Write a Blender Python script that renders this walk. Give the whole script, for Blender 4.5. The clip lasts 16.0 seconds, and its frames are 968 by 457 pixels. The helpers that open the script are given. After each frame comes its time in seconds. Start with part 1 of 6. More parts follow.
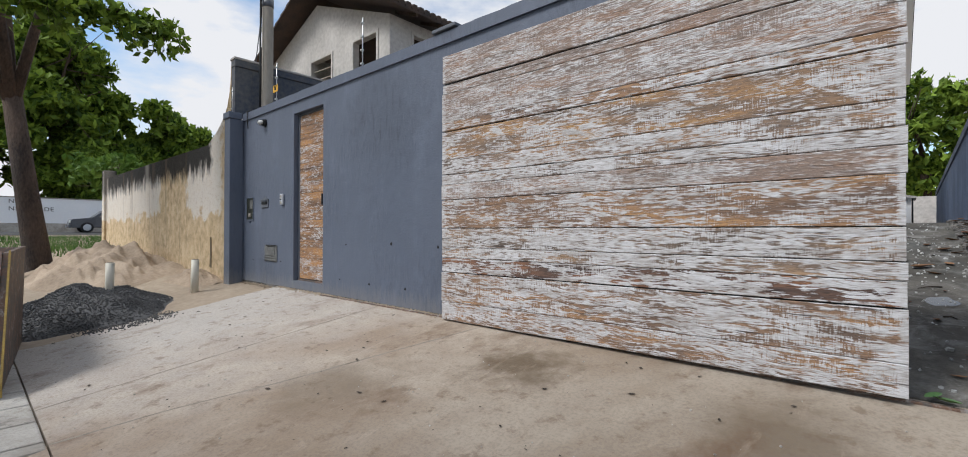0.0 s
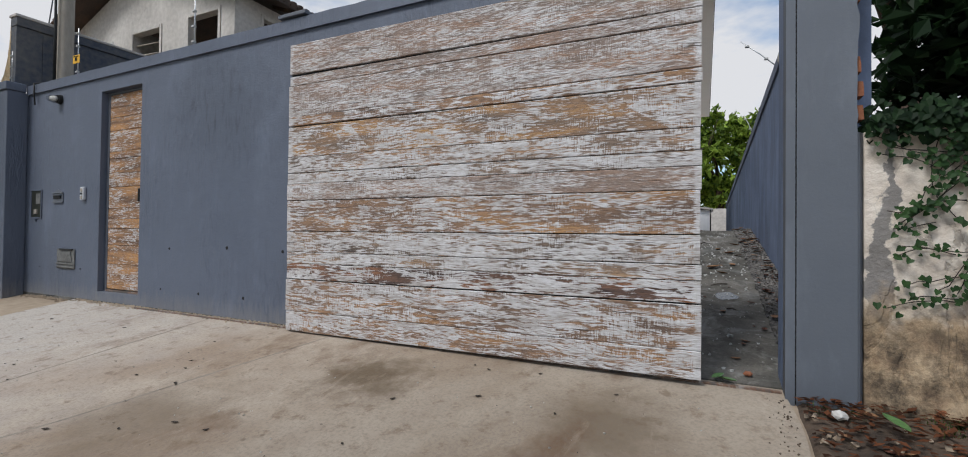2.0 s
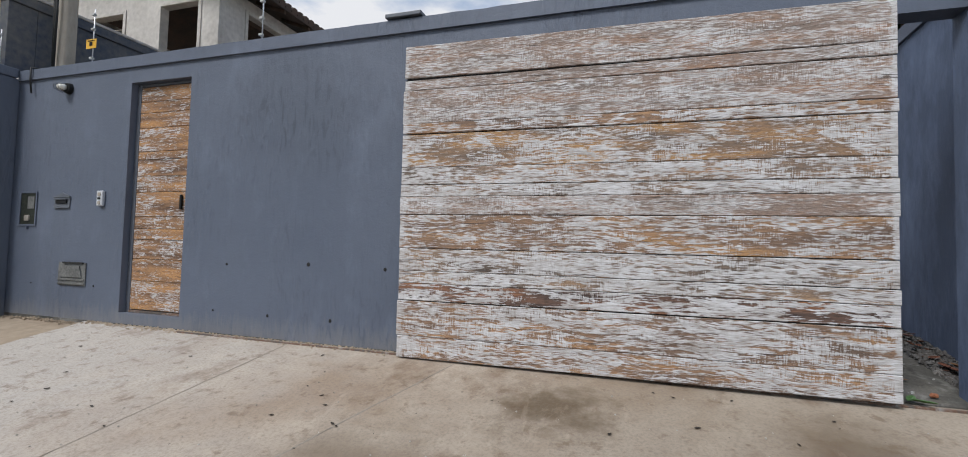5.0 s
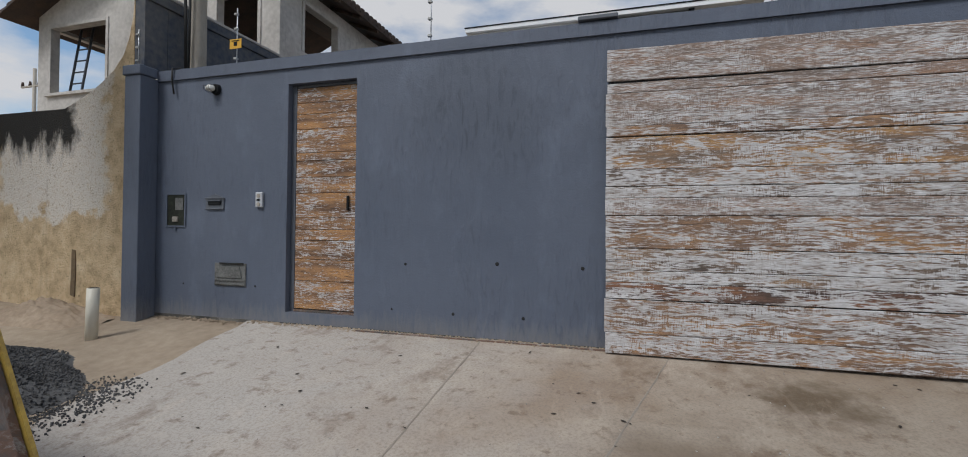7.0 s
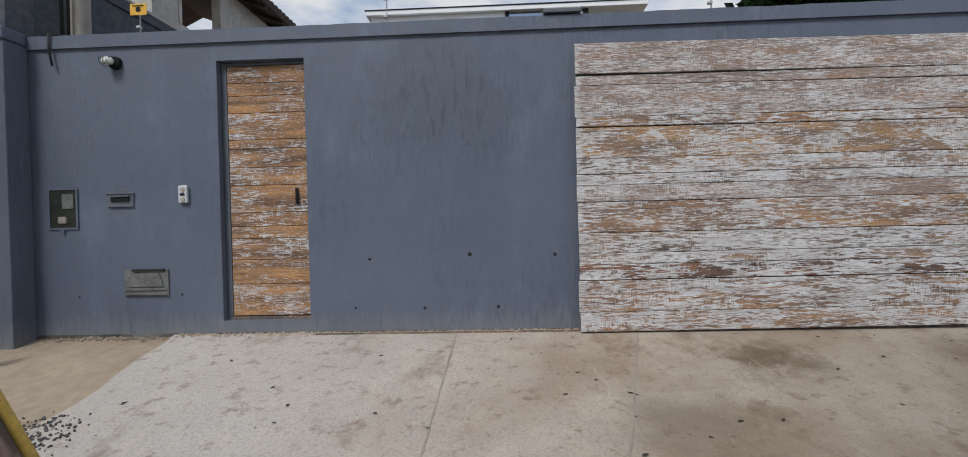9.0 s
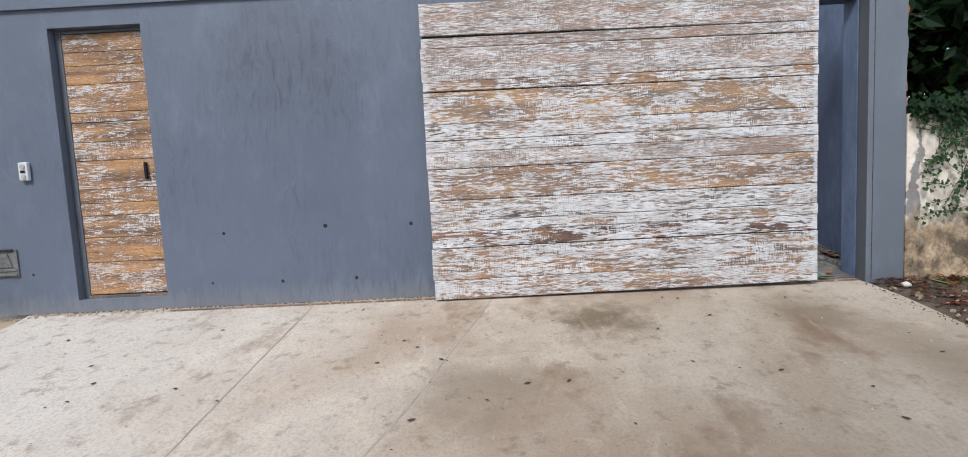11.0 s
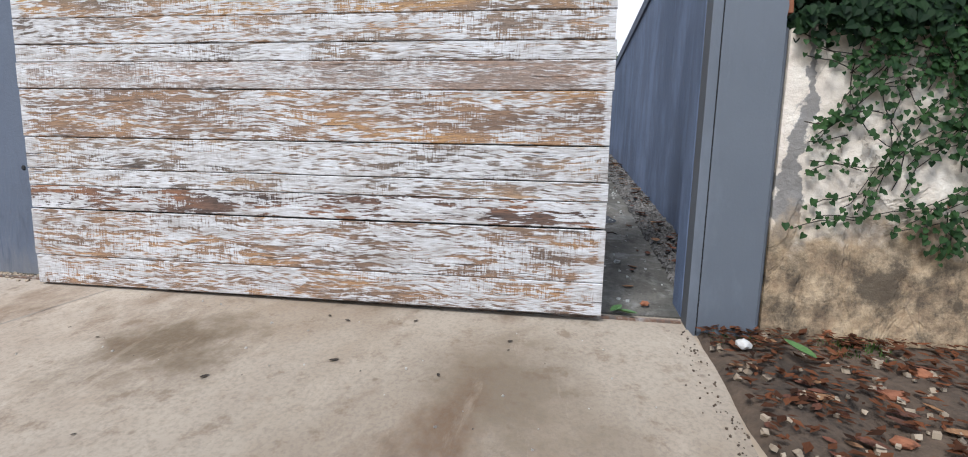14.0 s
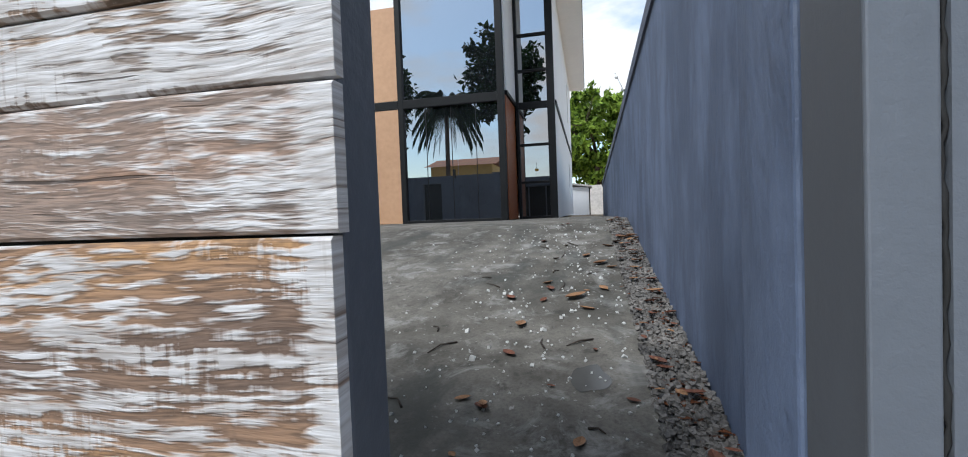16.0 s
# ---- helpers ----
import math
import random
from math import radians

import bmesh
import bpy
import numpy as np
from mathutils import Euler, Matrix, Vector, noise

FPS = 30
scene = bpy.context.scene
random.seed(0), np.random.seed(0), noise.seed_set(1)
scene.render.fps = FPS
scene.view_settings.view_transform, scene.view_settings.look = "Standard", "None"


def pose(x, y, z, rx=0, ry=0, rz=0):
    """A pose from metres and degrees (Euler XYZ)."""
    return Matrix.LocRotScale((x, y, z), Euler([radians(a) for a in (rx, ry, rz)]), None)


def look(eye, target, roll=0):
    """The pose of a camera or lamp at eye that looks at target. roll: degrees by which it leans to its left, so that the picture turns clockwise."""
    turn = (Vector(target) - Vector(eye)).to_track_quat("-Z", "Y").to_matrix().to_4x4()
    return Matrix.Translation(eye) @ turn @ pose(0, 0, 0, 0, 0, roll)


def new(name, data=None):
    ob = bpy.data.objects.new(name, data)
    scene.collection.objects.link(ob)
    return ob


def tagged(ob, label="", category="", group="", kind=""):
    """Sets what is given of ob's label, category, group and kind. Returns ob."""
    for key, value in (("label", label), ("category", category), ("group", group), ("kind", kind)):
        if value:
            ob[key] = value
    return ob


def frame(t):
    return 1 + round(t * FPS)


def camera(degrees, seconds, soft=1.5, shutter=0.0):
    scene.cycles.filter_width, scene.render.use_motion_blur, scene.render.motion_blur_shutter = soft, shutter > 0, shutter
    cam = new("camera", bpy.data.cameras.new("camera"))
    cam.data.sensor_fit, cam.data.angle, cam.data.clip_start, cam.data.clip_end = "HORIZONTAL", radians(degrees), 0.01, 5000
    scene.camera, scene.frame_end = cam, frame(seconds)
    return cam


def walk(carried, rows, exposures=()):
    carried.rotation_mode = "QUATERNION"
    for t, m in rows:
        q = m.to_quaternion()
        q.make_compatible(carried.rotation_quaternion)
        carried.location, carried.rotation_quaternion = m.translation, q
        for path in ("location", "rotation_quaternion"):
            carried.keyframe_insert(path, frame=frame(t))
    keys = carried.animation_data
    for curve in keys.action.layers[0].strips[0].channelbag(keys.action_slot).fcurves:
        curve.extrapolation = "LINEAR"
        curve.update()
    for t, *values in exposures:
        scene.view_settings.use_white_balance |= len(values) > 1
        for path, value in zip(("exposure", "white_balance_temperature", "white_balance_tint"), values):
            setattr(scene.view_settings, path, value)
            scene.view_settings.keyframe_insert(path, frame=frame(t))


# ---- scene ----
cam = camera(92.0, 16.0, soft=1.0)
PATH = [
    (0, (0.045, 0.014, 1.215), (-1.288, 1.505, 1.228), 0.19),
    (0.5, (0.05, 0.031, 1.22), (-1.292, 1.513, 1.245), 0.50),
    (1, (0.076, 0.061, 1.23), (-0.97, 1.766, 1.266), 0.50),
    (1.5, (0.098, 0.093, 1.216), (-0.759, 1.9, 1.257), 0.64),
    (2, (0.078, 0.093, 1.227), (-0.774, 1.903, 1.257), 0.69),
    (2.5, (0.08, 0.107, 1.212), (-0.836, 1.884, 1.254), 0.82),
    (3, (-0.058, 0.066, 1.231), (-0.759, 1.938, 1.281), 0.90),
    (3.5, (-0.283, 0.026, 1.243), (-0.914, 1.922, 1.324), 0.88),
    (4, (-0.666, 0.018, 1.241), (-1.269, 1.921, 1.346), 0.62),
    (4.5, (-1.013, -0.129, 1.243), (-1.61, 1.777, 1.353), 0.71),
    (5, (-1.35, -0.282, 1.247), (-1.949, 1.624, 1.336), 1.48),
    (7.5, (-3.183, -0.886, 1.353), (-3.731, 1.038, 1.37), 0.15),
    (8, (-3.458, -0.881, 1.324), (-3.874, 1.075, 1.346), 0.27),
    (8.5, (-3.638, -0.937, 1.345), (-3.774, 1.059, 1.351), 0.04),
    (11, (-2.507, -0.865, 1.304), (-2.54, 1.128, 1.145), -2.83),
    (11.5, (-2.052, -0.718, 1.282), (-2.058, 1.278, 1.156), -2.14),
    (12, (-1.611, -0.517, 1.287), (-1.642, 1.482, 1.209), -1.72),
    (12.5, (-1.188, -0.374, 1.281), (-1.565, 1.589, 1.201), -0.64),
    (13, (-0.815, -0.102, 1.276), (-1.15, 1.869, 1.249), -0.00),
    (13.5, (-0.495, 0.191, 1.214), (-0.95, 2.135, 1.095), 0.49),
    (14, (-0.184, 0.689, 1.146), (-0.464, 2.651, 0.881), 1.45),
    (14.5, (0.038, 1.176, 1.236), (-0.091, 3.158, 1.004), 1.60),
    (15, (0.14, 1.642, 1.301), (-0.199, 3.601, 1.081), -0.01),
    (15.5, (0.203, 2.106, 1.396), (-0.078, 4.075, 1.192), -2.56),
    (16, (0.268, 2.498, 1.498), (-0.167, 4.449, 1.438), -2.20),
]
EXPOSURES = [(0.0, 0.22, 6310, 10), (1.5, -0.05, 6310, 10), (2.5, 0.11, 6310, 10), (3.0, 0.12, 6310, 10), (3.5, 0.36, 6310, 10), (5.0, 0.17, 6310, 10), (7.5, -0.29, 6310, 10), (8.5, -0.20, 6310, 10), (11.0, 0.66, 6190, 10), (13.5, 0.63, 6100, 10), (15.0, 0.76, 6090, 10), (16.0, 0.60, 6100, 8)]
walk(cam, [(t, look(eye, target, roll)) for t, eye, target, roll in PATH], EXPOSURES)

# ---- light ----
SUN_EL, SUN_AZ = 52.0, 208.0        # the sun stands across the street
world = bpy.data.worlds.new("sky")
scene.world = world
world.use_nodes = True
wn, wl = world.node_tree.nodes, world.node_tree.links
wn.clear()
w_out = wn.new("ShaderNodeOutputWorld")
w_bg = wn.new("ShaderNodeBackground")
w_sky = wn.new("ShaderNodeTexSky")
w_sky.sky_type = "NISHITA"
w_sky.sun_disc = False
w_sky.sun_elevation = radians(SUN_EL)
w_sky.sun_rotation = radians(SUN_AZ)
w_tc = wn.new("ShaderNodeTexCoord")
w_map = wn.new("ShaderNodeMapping")
w_map.inputs["Scale"].default_value = (1.0, 1.0, 2.6)
w_noise = wn.new("ShaderNodeTexNoise")
w_noise.inputs["Scale"].default_value = 2.3
w_noise.inputs["Detail"].default_value = 7
w_noise.inputs["Roughness"].default_value = 0.55
w_ramp = wn.new("ShaderNodeValToRGB")
w_ramp.color_ramp.elements[0].position = 0.42
w_ramp.color_ramp.elements[1].position = 0.56
w_mix = wn.new("ShaderNodeMix")
w_mix.data_type = "RGBA"
w_mix.inputs["B"].default_value = (12.2, 12.2, 12.4, 1)
w_lift = wn.new("ShaderNodeMix")
w_lift.data_type = "RGBA"
w_lift.blend_type = "MULTIPLY"
w_lift.inputs["Factor"].default_value = 1.0
w_lift.inputs["B"].default_value = (2.3, 2.5, 2.5, 1)
wl.new(w_tc.outputs["Generated"], w_map.inputs["Vector"])
wl.new(w_map.outputs["Vector"], w_noise.inputs["Vector"])
wl.new(w_noise.outputs["Fac"], w_ramp.inputs["Fac"])
wl.new(w_ramp.outputs["Color"], w_mix.inputs["Factor"])
wl.new(w_sky.outputs["Color"], w_lift.inputs["A"])
wl.new(w_lift.outputs["Result"], w_mix.inputs["A"])
wl.new(w_mix.outputs["Result"], w_bg.inputs["Color"])
w_bg.inputs["Strength"].default_value = 0.060
wl.new(w_bg.outputs["Background"], w_out.inputs["Surface"])

sun_data = bpy.data.lights.new("sun", "SUN")
sun_data.energy = 2.45
sun_data.angle = radians(18)
sun_data.color = (1.0, 0.985, 0.965)
sun = new("sun", sun_data)
_az = radians(SUN_AZ)
SUN_DIR = Vector((math.sin(_az) * math.cos(radians(SUN_EL)), math.cos(_az) * math.cos(radians(SUN_EL)), math.sin(radians(SUN_EL))))
sun.matrix_world = look(SUN_DIR * 60, (0, 0, 0))


# ---- materials ----
class Nodes:
    """A small writer of node materials; coordinates are metres of the world."""

    def __init__(self, name):
        self.m = bpy.data.materials.new(name)
        self.m.use_nodes = True
        self.t = self.m.node_tree
        self.bsdf = self.t.nodes["Principled BSDF"]
        self.geo = self.t.nodes.new("ShaderNodeNewGeometry")
        self.pos = self.geo.outputs["Position"]

    def link(self, a, b):
        self.t.links.new(a, b)

    def scaled(self, scale, src=None, rand=0.0):
        n = self.t.nodes.new("ShaderNodeMapping")
        n.inputs["Scale"].default_value = scale
        self.link(src or self.pos, n.inputs["Vector"])
        if rand:
            info = self.t.nodes.new("ShaderNodeObjectInfo")
            mul = self.t.nodes.new("ShaderNodeMath")
            mul.operation = "MULTIPLY"
            mul.inputs[1].default_value = rand
            self.link(info.outputs["Random"], mul.inputs[0])
            self.link(mul.outputs[0], n.inputs["Location"])
        return n.outputs["Vector"]

    def warped(self, scale, amount, rand, src=None):
        """Positions shifted up and down by a noise, so that grain drawn on them waves."""
        k = self.math("MULTIPLY", self.math("SUBTRACT", self.noise(self.scaled(scale, None, rand), 1.0, 2, 0.5), 0.5), amount)
        xyz = self.t.nodes.new("ShaderNodeCombineXYZ")
        self.link(k, xyz.inputs["Z"])
        add = self.t.nodes.new("ShaderNodeVectorMath")
        add.operation = "ADD"
        self.link(src or self.pos, add.inputs[0])
        self.link(xyz.outputs[0], add.inputs[1])
        return add.outputs[0]

    def noise(self, vec, scale=1.0, detail=4, rough=0.55, dist=0.0):
        n = self.t.nodes.new("ShaderNodeTexNoise")
        n.inputs["Scale"].default_value = scale
        n.inputs["Detail"].default_value = detail
        n.inputs["Roughness"].default_value = rough
        n.inputs["Distortion"].default_value = dist
        self.link(vec, n.inputs["Vector"])
        return n.outputs["Fac"]

    def voronoi(self, vec, scale, out="Distance", feature="F1"):
        n = self.t.nodes.new("ShaderNodeTexVoronoi")
        n.feature = feature
        n.inputs["Scale"].default_value = scale
        self.link(vec, n.inputs["Vector"])
        return n.outputs[out]

    def ramp(self, fac, stops, smooth=False):
        n = self.t.nodes.new("ShaderNodeValToRGB")
        r = n.color_ramp
        if smooth:
            r.interpolation = "EASE"
        while len(r.elements) < len(stops):
            r.elements.new(0.5)
        for e, (p, c) in zip(r.elements, stops):
            e.position = p
            e.color = (c, c, c, 1) if isinstance(c, (int, float)) else (*c, 1)
        self.link(fac, n.inputs["Fac"])
        return n.outputs["Color"]

    def mix(self, fac, a, b, mode="MIX"):
        n = self.t.nodes.new("ShaderNodeMix")
        n.data_type = "RGBA"
        n.blend_type = mode
        for key, v in (("Factor", fac), ("A", a), ("B", b)):
            s = n.inputs[key]
            if isinstance(v, (int, float)):
                s.default_value = v
            elif isinstance(v, tuple):
                s.default_value = (*v, 1)
            else:
                self.link(v, s)
        return n.outputs["Result"]

    def math(self, op, a, b=0.0, clamp=False):
        n = self.t.nodes.new("ShaderNodeMath")
        n.operation = op
        n.use_clamp = clamp
        for i, v in enumerate((a, b)):
            if isinstance(v, (int, float)):
                n.inputs[i].default_value = v
            else:
                self.link(v, n.inputs[i])
        return n.outputs[0]

    def axis(self, which):
        n = self.t.nodes.new("ShaderNodeSeparateXYZ")
        self.link(self.pos, n.inputs[0])
        return n.outputs[which]

    def done(self, color, rough=0.8, bump=None, height=0.01, strength=0.6, metal=0.0, spec=0.5):
        b = self.bsdf
        if isinstance(color, tuple):
            b.inputs["Base Color"].default_value = (*color, 1)
        else:
            self.link(color, b.inputs["Base Color"])
        if isinstance(rough, (int, float)):
            b.inputs["Roughness"].default_value = rough
        else:
            self.link(rough, b.inputs["Roughness"])
        b.inputs["Metallic"].default_value = metal
        b.inputs["Specular IOR Level"].default_value = spec
        if bump is not None:
            n = self.t.nodes.new("ShaderNodeBump")
            n.inputs["Distance"].default_value = height
            n.inputs["Strength"].default_value = strength
            self.link(bump, n.inputs["Height"])
            self.link(n.outputs["Normal"], b.inputs["Normal"])
        return self.m


def simple(name, a, b, scale=6.0, rough=0.8, stretch=(1, 1, 1), height=0.004, strength=0.5, metal=0.0, rand=0.0, spec=0.5):
    """Two tones mixed at two scales, with fine relief."""
    n = Nodes(name)
    v = n.scaled(stretch, rand=rand)
    big = n.noise(v, scale * 0.25, 4, 0.6)
    fine = n.noise(v, scale * 4, 5, 0.6)
    f = n.math("ADD", n.math("MULTIPLY", big, 0.65), n.math("MULTIPLY", fine, 0.35))
    c = n.mix(n.ramp(f, [(0.36, 0.0), (0.64, 1.0)]), a, b)
    r = n.ramp(big, [(0.3, max(0.02, rough - 0.08)), (0.7, min(1, rough + 0.08))])
    return n.done(c, r, fine, height, strength, metal, spec)


def wall_paint(name, a, b, relief=1.0):
    """Grey-blue masonry paint over hand-trowelled render with upright strokes."""
    n = Nodes(name)
    strokes = n.noise(n.scaled((24, 24, 5.2)), 1.0, 5, 0.6, 0.7)
    patch = n.noise(n.scaled((0.7, 0.7, 0.9)), 1.0, 4, 0.6)
    where = n.noise(n.scaled((1.3, 1.3, 0.8)), 1.0, 3, 0.5)
    grain = n.noise(n.scaled((1, 1, 1)), 55, 4, 0.7)
    c = n.mix(n.ramp(patch, [(0.3, 0), (0.7, 1)]), a, b)
    # dark upright strokes put the relief's shadows into the colour
    streak = n.math("MULTIPLY", n.ramp(strokes, [(0.54, 0), (0.66, 1)]), n.ramp(where, [(0.46, 0.04 * relief), (0.64, 0.30 * relief)]))
    c = n.mix(streak, c, tuple(x * 0.45 for x in a))
    if relief == 1.0:
        # rougher, darker trowelled patch, stroke shadows in its colour; dusty foot of the street wall
        z, x = n.axis("Z"), n.axis("X")
        ex = n.math("MULTIPLY", n.math("ADD", x, 4.05), 0.95)
        ez = n.math("MULTIPLY", n.math("SUBTRACT", z, 2.35), 1.45)
        d2 = n.math("ADD", n.math("MULTIPLY", ex, ex), n.math("MULTIPLY", ez, ez))
        spot = n.ramp(n.math("ADD", d2, n.math("MULTIPLY", n.math("SUBTRACT", where, 0.5), 1.1)), [(0.10, 1), (0.75, 0)])
        c = n.mix(n.math("MULTIPLY", spot, 0.30), c, tuple(x * 0.5 for x in a))
        c = n.mix(n.math("MULTIPLY", n.math("MULTIPLY", spot, 0.32), n.ramp(strokes, [(0.50, 0), (0.62, 1)])), c, tuple(x * 0.35 for x in a))
        dust = n.ramp(n.math("ADD", z, n.math("MULTIPLY", strokes, 0.35)), [(0.52, 0.55), (0.80, 0)])
        c = n.mix(dust, c, (0.27, 0.25, 0.22))
    lime = n.ramp(n.noise(n.scaled((3, 3, 1.2)), 1.0, 6, 0.7), [(0.52, 0), (0.78, 0.30)] if relief != 0.8 else [(0.44, 0), (0.66, 0.55)])
    c = n.mix(lime, c, tuple(x * 1.9 for x in b))
    brushed = n.ramp(where, [(0.48, 0.10), (0.62, 0.75)])
    h = n.math("ADD", n.math("MULTIPLY", strokes, brushed), n.math("ADD", n.math("MULTIPLY", grain, 0.16), n.math("MULTIPLY", n.noise(n.scaled((5, 5, 4)), 1.0, 3, 0.5), 0.5)))
    return n.done(c, n.ramp(patch, [(0.3, 0.5), (0.7, 0.66)]), h, 0.020 * relief, 0.75)


def whitewash(name, paint, seed, woods, soft=0.042, fine=1.0, ends=True):
    """Rough-hewn boards with brushed, worn white paint over bare wood; paint is the share still white, woods the tones below."""
    n = Nodes(name)
    # the strokes follow the wavy grain
    w = n.warped((2.2, 1, 5.0), 0.060, seed * 0.7)
    w = n.warped((8.0, 1, 20.0), 0.008, seed * 1.1, w)
    strokes = n.noise(n.scaled((7.5 * fine, 1, 66.0 * fine), w, seed), 1.0, 3, 0.5)
    slivers = n.noise(n.scaled((19.0 * fine, 1, 150.0 * fine), w, seed * 1.4), 1.0, 2, 0.55)
    hairs = n.noise(n.scaled((20.0 * fine, 1, 300.0), w, seed * 0.9), 1.0, 2, 0.5)
    blobs = n.noise(n.scaled((2.3, 1, 12.0), None, seed * 1.7), 1.0, 3, 0.55)
    laps = n.voronoi(n.scaled((3.4, 0.001, 4.0), None, seed * 1.9), 1.0, "Color")
    saw = n.noise(n.scaled((135, 1, 20), None, seed), 1.0, 2, 0.5, 0.2)
    sawn = n.ramp(n.noise(n.scaled((2.4, 1, 8), None, seed * 0.6), 1.0, 3, 0.5), [(0.47, 0.06), (0.60, 1)])
    f = n.math("ADD", n.math("MULTIPLY", strokes, 0.55), n.math("MULTIPLY", slivers, 0.45))
    f = n.math("ADD", f, n.math("MULTIPLY", n.math("SUBTRACT", blobs, 0.5), 0.34))
    f = n.math("ADD", f, n.math("MULTIPLY", n.math("SUBTRACT", n.math("MULTIPLY", laps, 1.0), 0.5), 0.10))
    f = n.math("ADD", f, n.math("MULTIPLY", n.math("MULTIPLY", n.math("SUBTRACT", saw, 0.5), sawn), 0.34))
    # thicker paint at the gate's two ends
    if ends:
        thick = n.math("ADD", n.ramp(n.math("ADD", n.axis("X"), n.math("MULTIPLY", strokes, 0.09)), [(0.070, 0), (0.098, 0.16)]),
                       n.ramp(n.math("SUBTRACT", n.math("MULTIPLY", n.axis("X"), -1.0), n.math("ADD", n.math("MULTIPLY", strokes, 0.10), 2.0)), [(0.88, 0), (0.93, 0.10)]))
        f = n.math("SUBTRACT", f, thick)
    t = 0.5 + (paint - 0.5) * 0.36
    mask = n.ramp(f, [(t - soft, 1.0), (t + soft, 0.0)])
    tone = n.noise(n.scaled((1.6, 1, 13), None, seed * 2.3), 1.0, 4, 0.55)
    wood = n.ramp(tone, [(0.34, woods[0]), (0.46, woods[1]), (0.56, woods[2]), (0.66, woods[3])])
    wood = n.mix(n.ramp(hairs, [(0.36, 0.55), (0.50, 0)]), wood, tuple(x * 0.45 for x in woods[0]))
    wood = n.mix(n.ramp(slivers, [(0.30, 0.5), (0.44, 0)]), wood, tuple(x * 0.5 + 0.05 for x in woods[1]))
    # thin and thick coats of white
    coat = n.math("ADD", n.math("MULTIPLY", slivers, 0.55), n.math("MULTIPLY", n.noise(n.scaled((3, 1, 17), w, seed), 1.0, 3, 0.6), 0.45))
    white = n.ramp(coat, [(0.36, (0.68, 0.675, 0.68)), (0.48, (0.56, 0.545, 0.54)), (0.60, (0.37, 0.335, 0.31))])
    white = n.mix(n.ramp(hairs, [(0.33, 0.45), (0.46, 0)]), white, (0.27, 0.24, 0.22))
    white = n.mix(n.math("MULTIPLY", n.ramp(saw, [(0.54, 0), (0.64, 0.45)]), sawn), white, (0.30, 0.26, 0.23))
    c = n.mix(mask, wood, white)
    rim = n.math("MULTIPLY", n.ramp(f, [(t + soft * 0.6, 0), (t + soft * 1.2, 0.4)]), n.ramp(f, [(t + soft * 1.2, 1), (t + soft * 2.6, 0)]))
    c = n.mix(rim, c, tuple(x * 0.45 for x in woods[0]))
    cut = n.ramp(n.noise(n.scaled((3.4, 1, 80), w, seed * 1.3), 1.0, 3, 0.5), [(0.675, 0), (0.705, 0.85)])
    c = n.mix(cut, c, (0.06, 0.045, 0.038))
    h = n.math("ADD", n.math("MULTIPLY", mask, 0.35), n.math("MULTIPLY", hairs, 0.3))
    h = n.math("ADD", n.math("ADD", h, n.math("MULTIPLY", strokes, -0.7)), n.math("MULTIPLY", cut, -0.6))
    return n.done(c, n.ramp(mask, [(0, 0.85), (1, 0.65)]), h, 0.006, 0.65)


